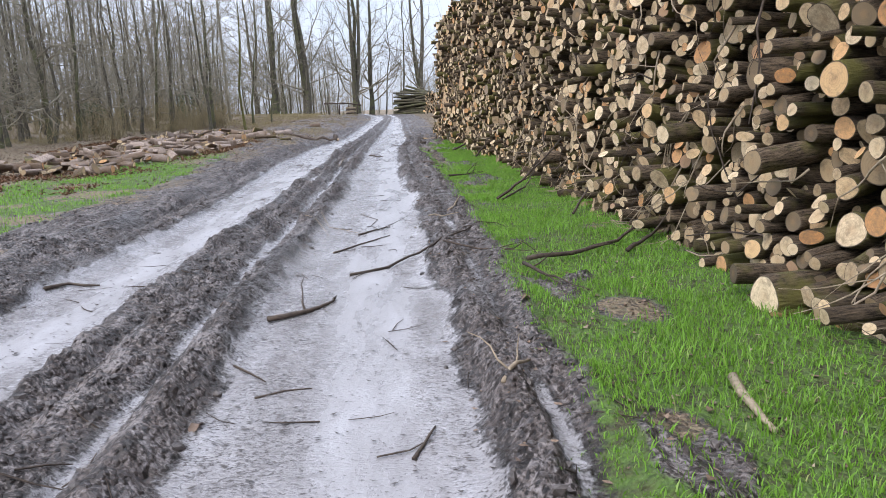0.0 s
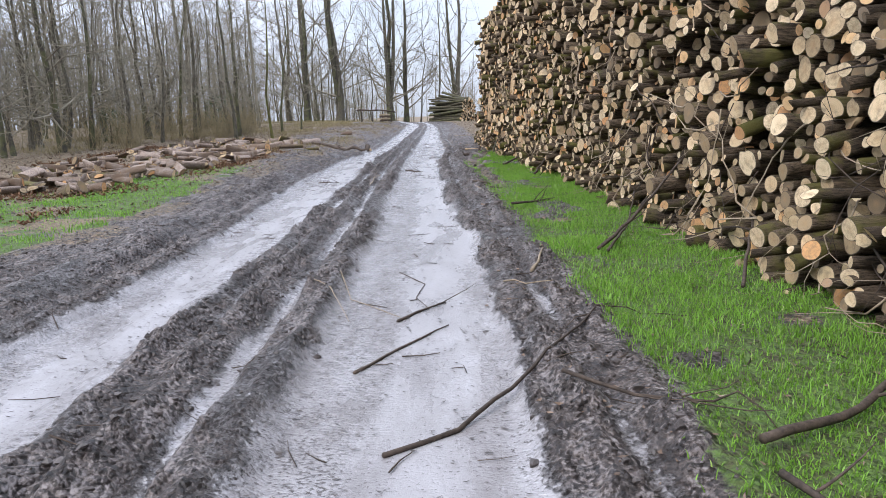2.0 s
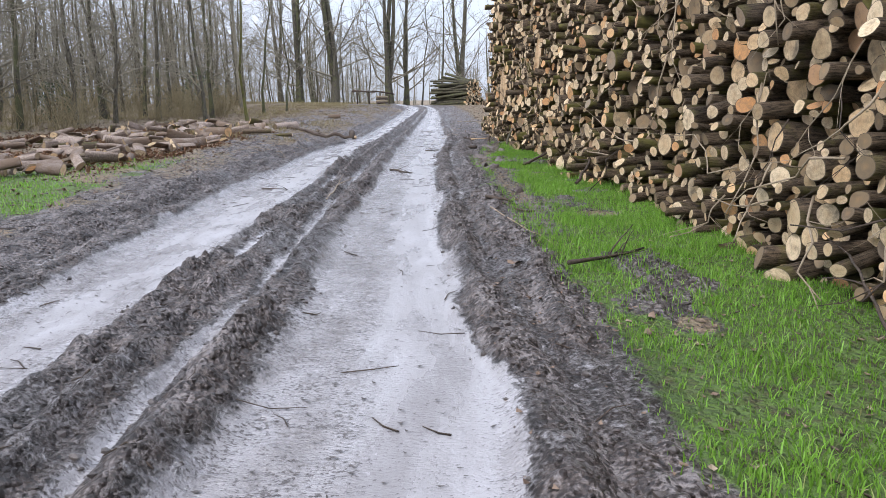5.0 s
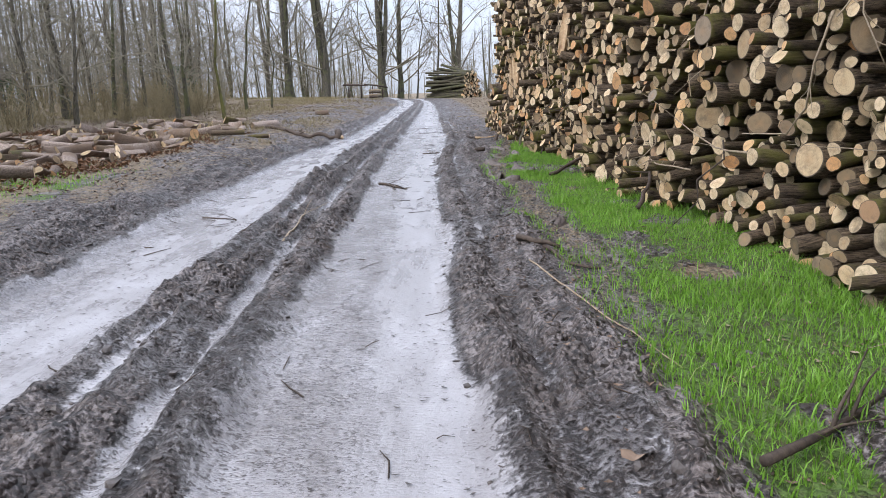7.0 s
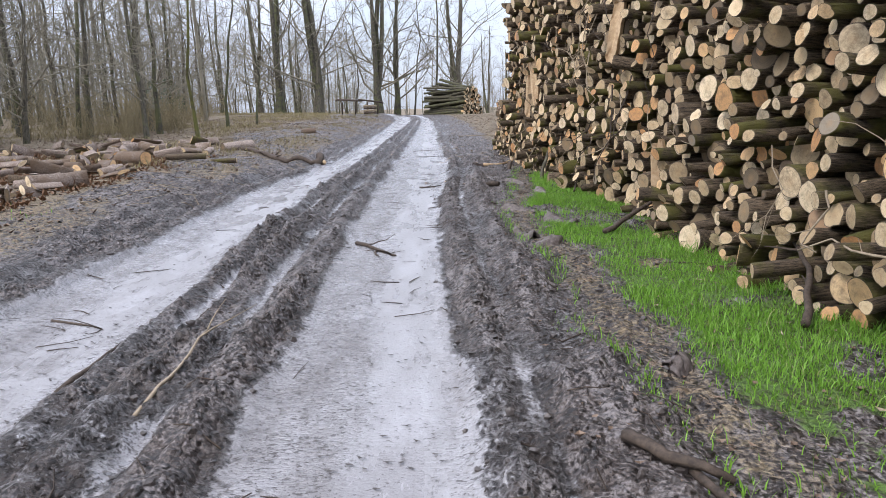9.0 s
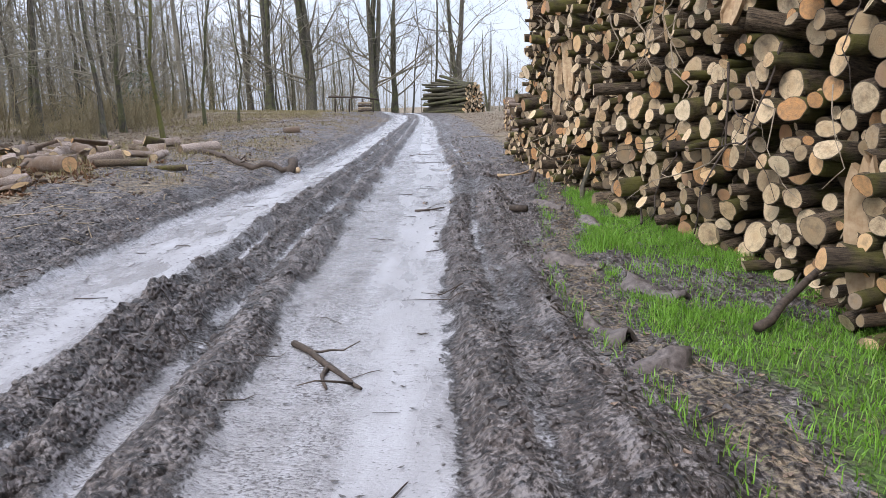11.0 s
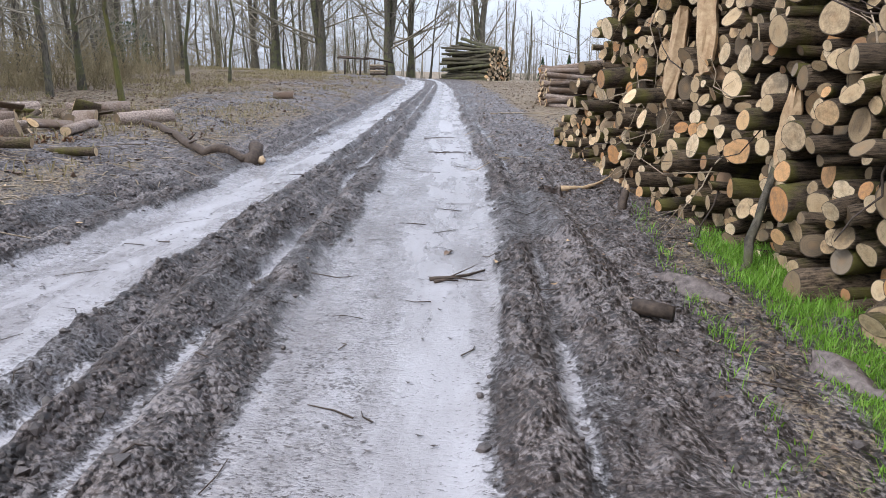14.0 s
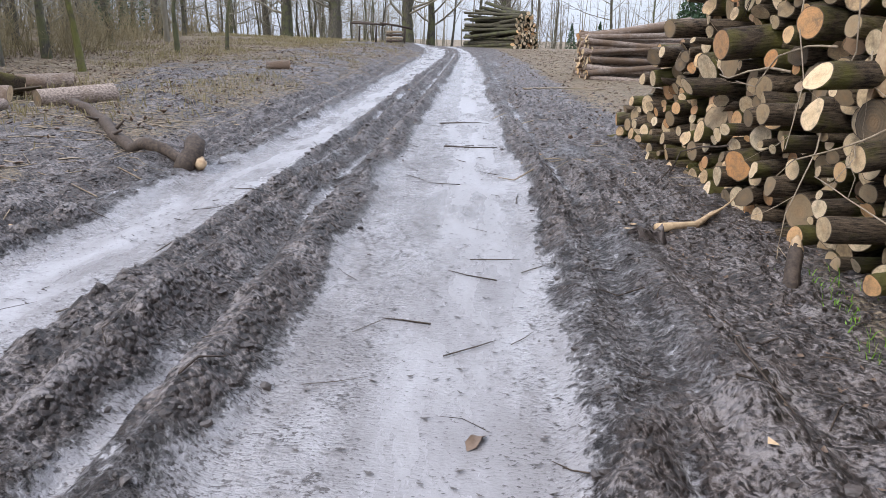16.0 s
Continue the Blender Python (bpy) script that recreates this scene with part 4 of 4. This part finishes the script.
TRACK_STICKS = (
    ("dark", .022, (-1.14, 4.64), (-0.91, 4.8), (-0.75, 5.08)),
    ("dark", .010, (-0.99, 6.95), (-0.77, 7.36), (-0.47, 7.84)),
    ("dark", .013, (-0.72, 5.95), (-0.4, 6.18), (-0.05, 6.69), (0.22, 7.2), (0.67, 8.02)),
    ("dark", .010, (-0.11, 2.62), (-0.07, 2.74), (-0.02, 2.9)),
    ("pale", .014, (0.3, 3.04), (0.38, 3.2), (0.48, 3.45)),
    ("dark", .008, (-1.13, 3.74), (-0.91, 3.54)),
    ("dark", .006, (-0.92, 3.33), (-0.79, 3.41), (-0.65, 3.43)),
    ("dark", .018, (-3.21, 5.72), (-3.16, 6.0), (-2.87, 5.95)),
    ("dark", .012, (-0.83, 7.97), (-0.71, 8.18), (-0.5, 8.45)),
    ("pale", .018, (0.23, 9.14), (0.32, 9.43), (0.4, 9.78)),
    ("pale", .008, (-0.03, 8.83), (0.14, 8.71), (0.34, 8.54)),
    ("pale", .005, (-1.43, 9.19), (-1.26, 8.63), (-1.01, 8.31), (-0.82, 8.08)),
    ("dark", .005, (-0.95, 9.57), (-0.69, 9.09), (-0.74, 8.63), (-0.63, 8.31)),
    ("pale", .005, (-1.63, 8.83), (-1.4, 8.53), (-1.18, 8.0)),
    ("pale", .008, (-0.09, 16.54), (0.22, 15.24), (0.42, 14.49)),
    ("dark", .020, (0.07, 17.16), (0.21, 16.47), (0.41, 16.37)),
    ("pale", .012, (-2.25, 17.73), (-2.25, 18.29), (-2.26, 18.75)),
    ("dark", .016, (-2.79, 18.05), (-2.78, 18.36), (-2.76, 18.68)),
    ("dark", .010, (-3.61, 19.44), (-3.36, 19.34), (-3.14, 19.21)),
    ("bark", .032, (-0.11, 17.33), (0.0, 17.15), (0.2, 17.02)),
    ("bark", .020, (-1.82, 22.0), (-1.59, 21.68), (-1.44, 21.47), (-1.35, 21.33)),
    ("bark", .015, (-1.56, 21.65), (-1.57, 21.52), (-1.52, 21.35)),
    ("dark", .016, (-1.41, 27.17), (-1.27, 27.22), (-1.04, 27.4)),
    ("dark", .012, (-1.38, 27.12), (-1.22, 27.16)),
    ("dark", .010, (-2.06, 36.48), (-1.72, 36.6), (-1.34, 36.61)),
    ("dark", .010, (-1.86, 34.34), (-1.56, 34.31), (-1.22, 34.32)),
    ("dark", .006, (-0.27, 28.68), (-0.3, 28.27), (-0.26, 27.96)),
    ("pale", .022, (-0.65, 41.33), (0.36, 42.53), (1.3, 42.6)),
)
WOODS = {"dark": (STICK, "dark wet stick lying on the muddy track"), "pale": (PALE_STICK, "thin pale weathered stick on the mud"), "bark": (STICK, "thick broken branch with brown bark on the mud")}
for i, (tone, rad, *pts) in enumerate(TRACK_STICKS):
    branch("stick", pts, rad, WOODS[tone][0], WOODS[tone][1], "stick", forks=2 if rad > 0.009 and len(pts) > 2 and i % 2 == 0 else 0, seed=300 + i)

VERGE_STICKS = (
    (.022, (0.8, 5.8), (1.35, 6.1), (1.75, 6.5), (2.15, 7.0, 0.08), (2.4, 7.5, 0.2)),
    (.022, (1.72, 6.05), (2.1, 6.6, 0.02), (2.4, 6.95, 0.1)),
    (.016, (1.01, 9.78), (1.54, 11.26), (1.95, 12.6, 0.2)),
    (.016, (1.7, 8.3), (2.1, 9.2, 0.2), (2.4, 9.8, 0.45)),
    (.020, (0.38, 13.51), (0.72, 13.75), (1.07, 14.02)),
    (.020, (0.95, 9.9), (1.35, 10.35, 0.15), (1.85, 10.9, 0.5), (2.25, 11.3, 0.85)),
    (.026, (1.25, 18.7), (1.5, 19.2, 0.1), (1.7, 20.0, 0.2)),
    (.014, (1.0, 25.3), (1.15, 25.9, 0.0), (1.3, 26.4, 0.3)),
    (.030, (0.75, 21.9), (1.2, 22.3, 0.02), (1.75, 22.8, 0.2)),
    (.012, (0.11, 6.45), (0.41, 6.23), (0.72, 6.12)),
    (.016, (0.72, 5.46), (0.83, 5.22), (0.92, 5.11)),
)
for i, (rad, *pts) in enumerate(VERGE_STICKS):
    pts = [p if len(p) == 3 else (p[0], p[1], gz(*p) + 0.05) for p in pts]
    branch("fallen_branch", pts, rad, STICK, "crooked dark branch lying across the grass against the logs", "branch", forks=4, seed=400 + i)
branch("broken_stick", ((1.41, 3.15), (1.37, 2.86), (1.33, 2.57)), 0.028, PALE_STICK, "short splintered stick of bare orange wood in the grass", "stick", seed=420)
branch("broken_stick", ((-0.16, 30.49), (0.15, 30.7), (0.45, 31.18)), 0.032, BARE_WOOD, "forked piece of stripped orange wood on the mud", "stick", forks=1, seed=421)
branch("leaning_pole", ((0.70, 27.35, -0.30), (0.86, 27.55, 0.12), (1.02, 27.75, 0.5), (1.10, 27.85, 0.64)), 0.034, TREE_BARK, "thick weathered pole propped against the log pile", "pole", forks=0, seed=422, taper=0.75)
branch("short_stub", ((0.30, 29.45, -0.24), (0.35, 29.55, -0.14), (0.40, 29.66, -0.05)), 0.045, STICK, "short leaning stub with a pale broken top", "stub", seed=423, taper=0.8, tip=BARE_WOOD)
branch("short_stub", ((-0.24, 26.32), (-0.07, 26.2)), 0.045, STICK, "short muddy brown log stub at the verge", "stub", seed=424, taper=0.9)
branch("fallen_bough", ((-7.03, 35.26), (-6.35, 34.6), (-5.68, 33.77), (-5.1, 33.1), (-4.75, 32.75), (-4.45, 32.75), (-4.2, 32.55), (-4.05, 32.3)), 0.065, STICK,
       "long dark fallen bough with a knobbly torn end", "branch", forks=4, seed=425, taper=1.1, tip=BARE_WOOD)
branch("fallen_bough", ((-4.2, 32.55, -0.02), (-4.12, 32.35, -0.1), (-4.16, 32.15, -0.24)), 0.10, STICK, "stubby torn bough end resting on the mud", "branch", seed=426, taper=0.9)


# twigs hanging down over the face of the pile
def face_point(y, z, out):
    u = (y - PILE_START.y) / PILE_DIR.y
    p = PILE_START + PILE_DIR * u + PILE_OUT * out
    return (p.x, p.y, z)


r = np.random.default_rng(55)
for i in range(170):
    y = r.uniform(3.5, 31.5) if i < 120 else r.uniform(3.0, 14.0)
    z = float(r.uniform(0.2, 3.0)) if i < 120 else float(r.uniform(0.1, 1.4))
    ln = r.uniform(0.4, 1.3)
    a = r.uniform(-2.6, 0.4)
    pts = [face_point(y, z, 0.12)]
    for k in range(1, 5):
        a += r.normal(0, 0.35)
        y2 = pts[-1][1] + math.cos(a) * ln / 4
        z2 = max(pts[-1][2] + math.sin(a) * ln / 4, gz(1.5, y2) + 0.05)
        pts.append(face_point(y2, z2, 0.14 + 0.06 * k * r.random() + 0.05 * k * (z2 < 0.5)))
    branch("loose_twig", pts, r.uniform(0.004, 0.011), PALE_STICK if i % 3 else STICK, "thin bare twig caught in the face of the log pile", "twig", forks=int(r.integers(1, 4)), seed=500 + i)


# bark slabs
def bark_slab(x, y, turn, length, width, seed):
    r = np.random.default_rng(seed)
    nu, nv = 10, 6
    top, bot = [], []
    for i in range(nu + 1):
        for j in range(nv + 1):
            u, v = i / nu - 0.5, j / nv - 0.5
            w = width * (1 - 0.35 * abs(2 * u) ** 3) * (1 + 0.12 * math.sin(9 * u + seed))
            px, py = u * length + 0.015 * r.normal(), v * w + 0.012 * r.normal()
            c, s = math.cos(turn), math.sin(turn)
            X, Y = x + c * px - s * py, y + s * px + c * py
            z = 0.055 - 0.16 * (v * 1.6) ** 2 + 0.03 * math.sin(5 * u + seed) + 0.006 * r.normal()
            top.append((px * c - py * s, px * s + py * c, z))
            bot.append((px * c - py * s, px * s + py * c, z - 0.022))
    n = len(top)
    q = []
    for i in range(nu):
        for j in range(nv):
            a = i * (nv + 1) + j
            q.append((a, a + nv + 1, a + nv + 2, a + 1))
            q.append((n + a, n + a + 1, n + a + nv + 2, n + a + nv + 1))
    ring = [j for j in range(nv + 1)] + [i * (nv + 1) + nv for i in range(1, nu + 1)] + [nu * (nv + 1) + j for j in range(nv - 1, -1, -1)] + [i * (nv + 1) for i in range(nu - 1, 0, -1)]
    for a, b in zip(ring, ring[1:] + ring[:1]):
        q.append((a, b, n + b, n + a))
    me = mesh_of("bark_slab", np.array(top + bot), [np.array(q)], [SLAB_BARK], smooth=True)
    ob = tagged(new("bark_slab", me), "loose curled slab of grey-brown bark on the verge", "bark")
    ob.location = (x, y, gz(x, y) + 0.0)


for i, (x, y, a, ln, w) in enumerate(((0.04, 23.65, -0.6, 0.5, 0.2), (0.44, 22.8, -1.0, 0.5, 0.26), (-0.06, 21.95, -1.1, 0.36, 0.2), (0.02, 21.42, 0.4, 0.5, 0.2), (0.35, 18.16, 0.9, 0.2, 0.14), (0.22, 26.9, -0.9, 0.55, 0.22), (0.55, 25.6, -1.2, 0.4, 0.2), (-0.28, 30.2, 0.7, 0.25, 0.12))):
    bark_slab(x, y, a, ln, w, 600 + i)


# ---- cut timber lying on the far verge ----
def loose_log(x, y, turn, length, rad, shape, pale, raised=0.0, tip=0.0, flat=1.0):
    ob = new("cut_log", LOG_MESHES_PALE[shape] if pale else LOG_MESHES[shape])
    d = Vector((math.cos(turn), math.sin(turn), tip)).normalized()
    ob.matrix_basis = Matrix.Translation((x + d.x * length / 2, y + d.y * length / 2, gz(x, y) + rad * 0.8 + raised)) @ turn_to(d) @ Matrix.Rotation(1.3 * shape, 4, "Z") @ Matrix.Diagonal((rad, rad * flat, length, 1))
    return tagged(ob, "pale stripped log section on the cleared ground" if pale else "short sawn log with brown bark on the cleared ground", "log", "cut logs on the verge")


for i, (x, y, a, ln, rad, pale) in enumerate(((-10.6, 36.6, 0.6, 1.5, 0.13, 1), (-11.2, 35.4, 1.9, 1.6, 0.12, 1), (-9.8, 34.0, 2.0, 1.6, 0.13, 1), (-8.9, 33.6, 1.8, 1.5, 0.08, 1), (-8.6, 35.6, -1.0, 1.1, 0.11, 0),
                                          (-12.2, 38.6, -0.9, 1.6, 0.12, 1), (-8.3, 31.2, 2.6, 0.9, 0.17, 1), (-7.0, 31.1, 0.2, 0.9, 0.07, 0), (-7.5, 34.0, 1.8, 1.5, 0.09, 1), (-9.0, 37.5, 0.55, 1.2, 0.15, 1),
                                          (-7.2, 35.7, 1.0, 1.1, 0.14, 1), (-6.3, 31.6, 0.1, 0.6, 0.06, 0), (-9.4, 38.4, 0.7, 1.0, 0.1, 1), (-6.9, 44.5, 0.2, 0.6, 0.13, 1))):
    loose_log(x, y, a, ln, rad, i % 8, pale)
r = np.random.default_rng(66)
spots = []
while len(spots) < 330:
    y = r.uniform(17.5, 37)
    x = -7.3 - 0.14 * max(0, 24 - y) - 5.0 * r.random() ** 1.3
    if x > -7.0 or (y > 30 and x > -8.0):
        continue
    spots.append((x, y))
    loose_log(x, y, r.uniform(0, 6.28), r.uniform(0.2, 0.85), r.uniform(0.05, 0.15), int(r.integers(8)), r.random() < 0.85, 0.1 * r.random() ** 2, r.normal(0, 0.16), r.uniform(0.22, 0.7))


# ---- open rack with a pole roof by the crest ----
def timber_rack():
    x0, y0 = -7.9, 69.0
    z = gz(x0, y0)
    rack = tagged(new("timber_rack"), "low open rack of dark poles with stacked firewood", "rack")
    rack.location = (x0, y0, z)

    def pole(name, a, b, rad, mat=STICK):
        g = Geo()
        g.tube(np.array([a, (np.array(a) + np.array(b)) / 2 + np.array([0, 0, 0.02]), b]), [rad, rad, rad * 0.9], 6, True, 0.06)
        part(name, g.mesh(name, [mat]), rack)
    for dx in (-1.4, -0.4, 0.5, 1.3):
        pole("post", (dx, 0, -0.1), (dx + 0.05, 0, 0.95), 0.06)
    for k, dy in enumerate((-0.3, 0.0, 0.3, 0.6)):
        pole("roof_pole", (-1.8, dy, 1.08 + 0.03 * k), (0.1, dy, 1.0), 0.06)
        pole("roof_pole", (-0.1, dy, 1.1), (1.7, dy, 0.86 - 0.02 * k), 0.06)
    for k in range(4):
        for j in range(3):
            pole("firewood", (0.25, -0.1 + 0.16 * j, 0.1 + 0.17 * k), (1.2, -0.1 + 0.16 * j, 0.1 + 0.17 * k), 0.085, PALE_STICK if k % 2 else STICK)


timber_rack()


# ---- evergreen bush and young conifers ----
def leafy(name, label, x, y, height, width, count, seed, cone=False):
    r = np.random.default_rng(seed)
    g = Geo()
    g.tube(np.array([(0, 0, -0.1), (0.03, 0.02, height * 0.5), (0, 0, height * 0.95)]), [0.05, 0.035, 0.01], 5)
    ob = tagged(new(name), label, name)
    ob.location = (x, y, gz(x, y))
    part("trunk", g.mesh("trunk", [TREE_BARK]), ob)
    h = r.random(count) ** (1.4 if cone else 0.9)
    rad = width / 2 * ((1 - h) ** 0.9 if cone else np.sqrt(np.maximum(0.02, 1 - (1.7 * h - 0.75) ** 2)))
    a = r.uniform(0, 6.28, count)
    lump = 0.7 + 0.45 * vnoise(a * 2, h * 6, seed)
    q = rad * lump * np.sqrt(r.uniform(0.25, 1, count))
    c = np.stack([np.cos(a) * q, np.sin(a) * q, 0.1 + h * height], 1)
    d1, d2 = r.normal(0, 1, (count, 3)), r.normal(0, 1, (count, 3))
    s = 0.055 * height / 2.2
    d1 *= s / np.linalg.norm(d1, axis=1)[:, None]
    d2 *= 0.5 * s / np.linalg.norm(d2, axis=1)[:, None]
    v = np.stack([c - d1, c + d2, c + d1, c - d2], 1).reshape(-1, 3)
    part("crown", mesh_of("crown", v, [np.arange(4 * count).reshape(-1, 4)], [HOLLY]), ob)


leafy("bush", "dark green evergreen bush at the wood's edge", -20.0, 62.0, 2.4, 3.0, 2600, 1)
leafy("bush", "dark green evergreen bush at the wood's edge", -17.5, 38.0, 1.6, 1.8, 1500, 2)
leafy("conifer", "small dark conifer past the crest", 5.5, 92.0, 3.0, 1.6, 1500, 3, True)
leafy("conifer", "small dark conifer past the crest", 8.4, 95.0, 3.6, 1.8, 1500, 4, True)
leafy("conifer", "tall dark conifer past the crest", 14.0, 84.0, 7.5, 4.4, 3500, 5, True)


# ---- fine litter ----
def clods(name, spots, lo, hi, material, label, seed, squash=0.7):
    """Small lumps of one kind in one mesh."""
    r = np.random.default_rng(seed)
    x, y = spots(r)
    n = len(x)
    bm = bmesh.new()
    bmesh.ops.create_icosphere(bm, subdivisions=1, radius=1)
    v0 = np.array([v.co[:] for v in bm.verts])
    f0 = np.array([[v.index for v in f.verts] for f in bm.faces])
    bm.free()
    s = r.uniform(0, 1, n) ** 2.2 * (hi - lo) + lo
    k = r.uniform(0.6, 1.35, (n, len(v0), 1))
    ax = r.uniform(0.6, 1.4, (n, 1, 3)) * np.array([1, 1, squash])
    z = ground_height(x, y)
    v = v0[None] * k * ax * s[:, None, None]
    a = r.uniform(0, 6.28, n)
    c, sn = np.cos(a)[:, None], np.sin(a)[:, None]
    v = np.stack([v[..., 0] * c - v[..., 1] * sn, v[..., 0] * sn + v[..., 1] * c, v[..., 2]], -1)
    v += np.stack([x, y, z + 0.1 * s * squash], 1)[:, None]
    f = (f0[None] + (np.arange(n) * len(v0))[:, None, None]).reshape(-1, 3)
    return tagged(new(name, mesh_of(name, v.reshape(-1, 3), [f], [material])), label, "mud", kind="stuff")


def mud_spots(r, n=70000):
    y = r.uniform(1.5, 42, n)
    x = r.uniform(-9.0, 1.2, n)
    wet, turf, litter = zones(x, y)
    keep = r.random(n) < np.clip(1 - wet * 1.05 - turf - 0.6 * litter, 0.0, 1) * (0.1 + 0.9 * vnoise(x * 2.5, y * 1.2, 404))
    return x[keep], y[keep]


clods("mud_clods", mud_spots, 0.006, 0.027, CLOD, "dark wet crumbs of churned mud", 8)


def flakes(name, n, area, lo, hi, material, label, category, seed, keep=None, flat=0.3, thin=(0.25, 0.8), swing=3.14):
    """Leaf-like curled scraps in one mesh."""
    r = np.random.default_rng(seed)
    x, y = r.uniform(area[0], area[1], n), r.uniform(area[2], area[3], n)
    if keep is not None:
        k = keep(x, y, r)
        x, y = x[k], y[k]
    n = len(x)
    z = ground_height(x, y) + 0.004
    s = r.uniform(lo, hi, n)
    a = r.uniform(-swing, swing, n)
    asp = r.uniform(thin[0], thin[1], n)
    t1, t2 = r.normal(0, flat, n), r.normal(0, flat, n)
    ca, sa = np.cos(a), np.sin(a)
    pts = []
    for u, v, w in ((-1, 0, 0.2), (-0.2, -1, 0.0), (1, 0, 0.25), (0.1, 1, 0.0), (0, 0, 0.0)):
        px, py = u * s, v * s * asp
        pts.append(np.stack([x + ca * px - sa * py, y + sa * px + ca * py, z + np.abs(px * t1 + py * t2) + w * s * 0.6 + 0.002], 1))
    v = np.stack(pts, 1).reshape(-1, 3)
    i = np.arange(n)[:, None] * 5
    f = np.vstack([i + np.array([[0, 1, 4]]), i + np.array([[1, 2, 4]]), i + np.array([[2, 3, 4]]), i + np.array([[3, 0, 4]])])
    return tagged(new(name, mesh_of(name, v, [f], [material])), label, category, kind="stuff")


def on_silt(x, y, r):
    wet, turf, litter = zones(x, y)
    side = step(0.45, -0.1, (x - RUT_R0(y)) / (RUT_R1(y) - RUT_R0(y)))
    return r.random(len(x)) < wet * (0.35 + 0.5 * side) * (0.3 + 0.9 * vnoise(x * 2, y * 1.1, 505))


def on_verge(x, y, r):
    wet, turf, litter = zones(x, y)
    return r.random(len(x)) < np.clip(1 - wet, 0, 1) * (0.15 + 0.35 * vnoise(x * 1.3, y * 1.3, 515) + 0.6 * litter)


flakes("dark_litter", 52000, (-4.6, 0.4, 1.5, 38), 0.004, 0.024, CLOD, "small dark scraps pressed into the wet silt", "litter", 11, on_silt, 0.15, (0.12, 0.45), 0.7)
flakes("dead_leaves", 8000, (-0.3, 2.2, 1.5, 34), 0.007, 0.026, LEAF, "scattered brown dead leaves on the verge", "leaves", 12, on_verge, 0.35)
flakes("dead_leaves", 16000, (-16, -5.6, 14, 66), 0.02, 0.06, LEAF, "brown leaf litter on the cleared bank", "leaves", 13, on_verge, 0.5)
flakes("wood_chips", 1500, (-9.5, 2.5, 26, 60), 0.012, 0.04, BARE_WOOD, "pale wood chips strewn over the mud", "chips", 14, on_verge, 0.3)
flakes("dead_bracken", 24000, (-14.0, -6.8, 13, 34), 0.02, 0.075, BRACKEN, "flattened rust-brown dead bracken", "bracken", 15, lambda x, y, r: r.random(len(x)) < step(0.35, 0.65, fbm(x * 0.5, y * 0.5, 525, 3)) * zones(x, y)[2], 0.8)
flakes("pale_leaves", 420, (0.4, 2.2, 1.5, 28), 0.012, 0.035, PALE_STICK, "pale bleached leaves lying in the grass", "leaves", 17, lambda x, y, r: r.random(len(x)) < zones(x, y)[1] * (0.15 + 0.8 * vnoise(x * 2, y * 2, 535)), 0.4)
for x, y in ((-0.02, 13.59), (-1.1, 2.98), (-1.31, 27.91), (0.7, 12.36), (0.59, 12.03), (0.6, 4.47)):
    g = Geo()
    n = 9
    ang = np.linspace(0, 2 * math.pi, n, endpoint=False)
    rr = 0.055 * (0.75 + 0.3 * np.cos(2 * ang) + 0.12 * np.cos(5 * ang + x))
    rim = np.stack([rr * np.cos(ang), 0.75 * rr * np.sin(ang), 0.012 + 0.015 * np.cos(2 * ang + y)], 1)
    g.add(np.vstack([rim, [[0, 0, 0.008]]]), np.stack([np.arange(n), (np.arange(n) + 1) % n, np.full(n, n)], 1))
    ob = tagged(new("dead_leaf", g.mesh("dead_leaf", [LEAF])), "single pale brown dead leaf on the wet ground", "leaf")
    ob.matrix_basis = pose(x, y, gz(x, y) + 0.004, 0, 0, 90 * x)


def scattered_twigs(name, n, area, label, seed, keep, material=STICK, scale=1.0):
    r = np.random.default_rng(seed)
    x, y = r.uniform(area[0], area[1], n), r.uniform(area[2], area[3], n)
    k = keep(x, y, r)
    x, y = x[k], y[k]
    n = len(x)
    a, ln = r.uniform(0, 3.14, n), scale * r.uniform(0.05, 0.32, n)
    t = np.array([-0.5, 0.05, 0.5])[None]
    q = np.stack([x[:, None] + (np.cos(a) * ln)[:, None] * t, y[:, None] + (np.sin(a) * ln)[:, None] * t, np.zeros((n, 3))], -1) + r.normal(0, 0.012, (n, 3, 3))
    q[..., 2] = ground_height(q[..., 0], q[..., 1]) + 0.008
    thick = scale * r.uniform(0.002, 0.006, n)
    g = Geo()
    for pts, rad in zip(q, thick):
        g.tube(pts, rad * np.array([1, 0.9, 0.5]), 3)
    return tagged(new(name, g.mesh(name, [material])), label, "twigs", kind="stuff")


scattered_twigs("fallen_twigs", 3600, (-13, -4.6, 25, 62), "pale broken sticks strewn over the cleared mud", 23, lambda x, y, r: r.random(len(x)) < 0.9, PALE_STICK, 1.7)
scattered_twigs("fallen_twigs", 700, (-1.2, 6.5, 32, 68), "pale broken sticks strewn past the pile", 24, lambda x, y, r: r.random(len(x)) < 0.9, PALE_STICK, 1.6)
flakes("dead_leaves", 7000, (-1.0, 7.0, 33, 68), 0.015, 0.055, LEAF, "brown leaf litter past the big pile", "leaves", 16, on_verge, 0.5)
scattered_twigs("fallen_twigs", 900, (-5.5, 1.9, 1.5, 36), "small broken twigs scattered over the mud", 21, lambda x, y, r: r.random(len(x)) < 0.8)
scattered_twigs("fallen_twigs", 1500, (-14, -5, 16, 60), "small broken twigs on the cleared bank", 22, lambda x, y, r: r.random(len(x)) < 0.9)
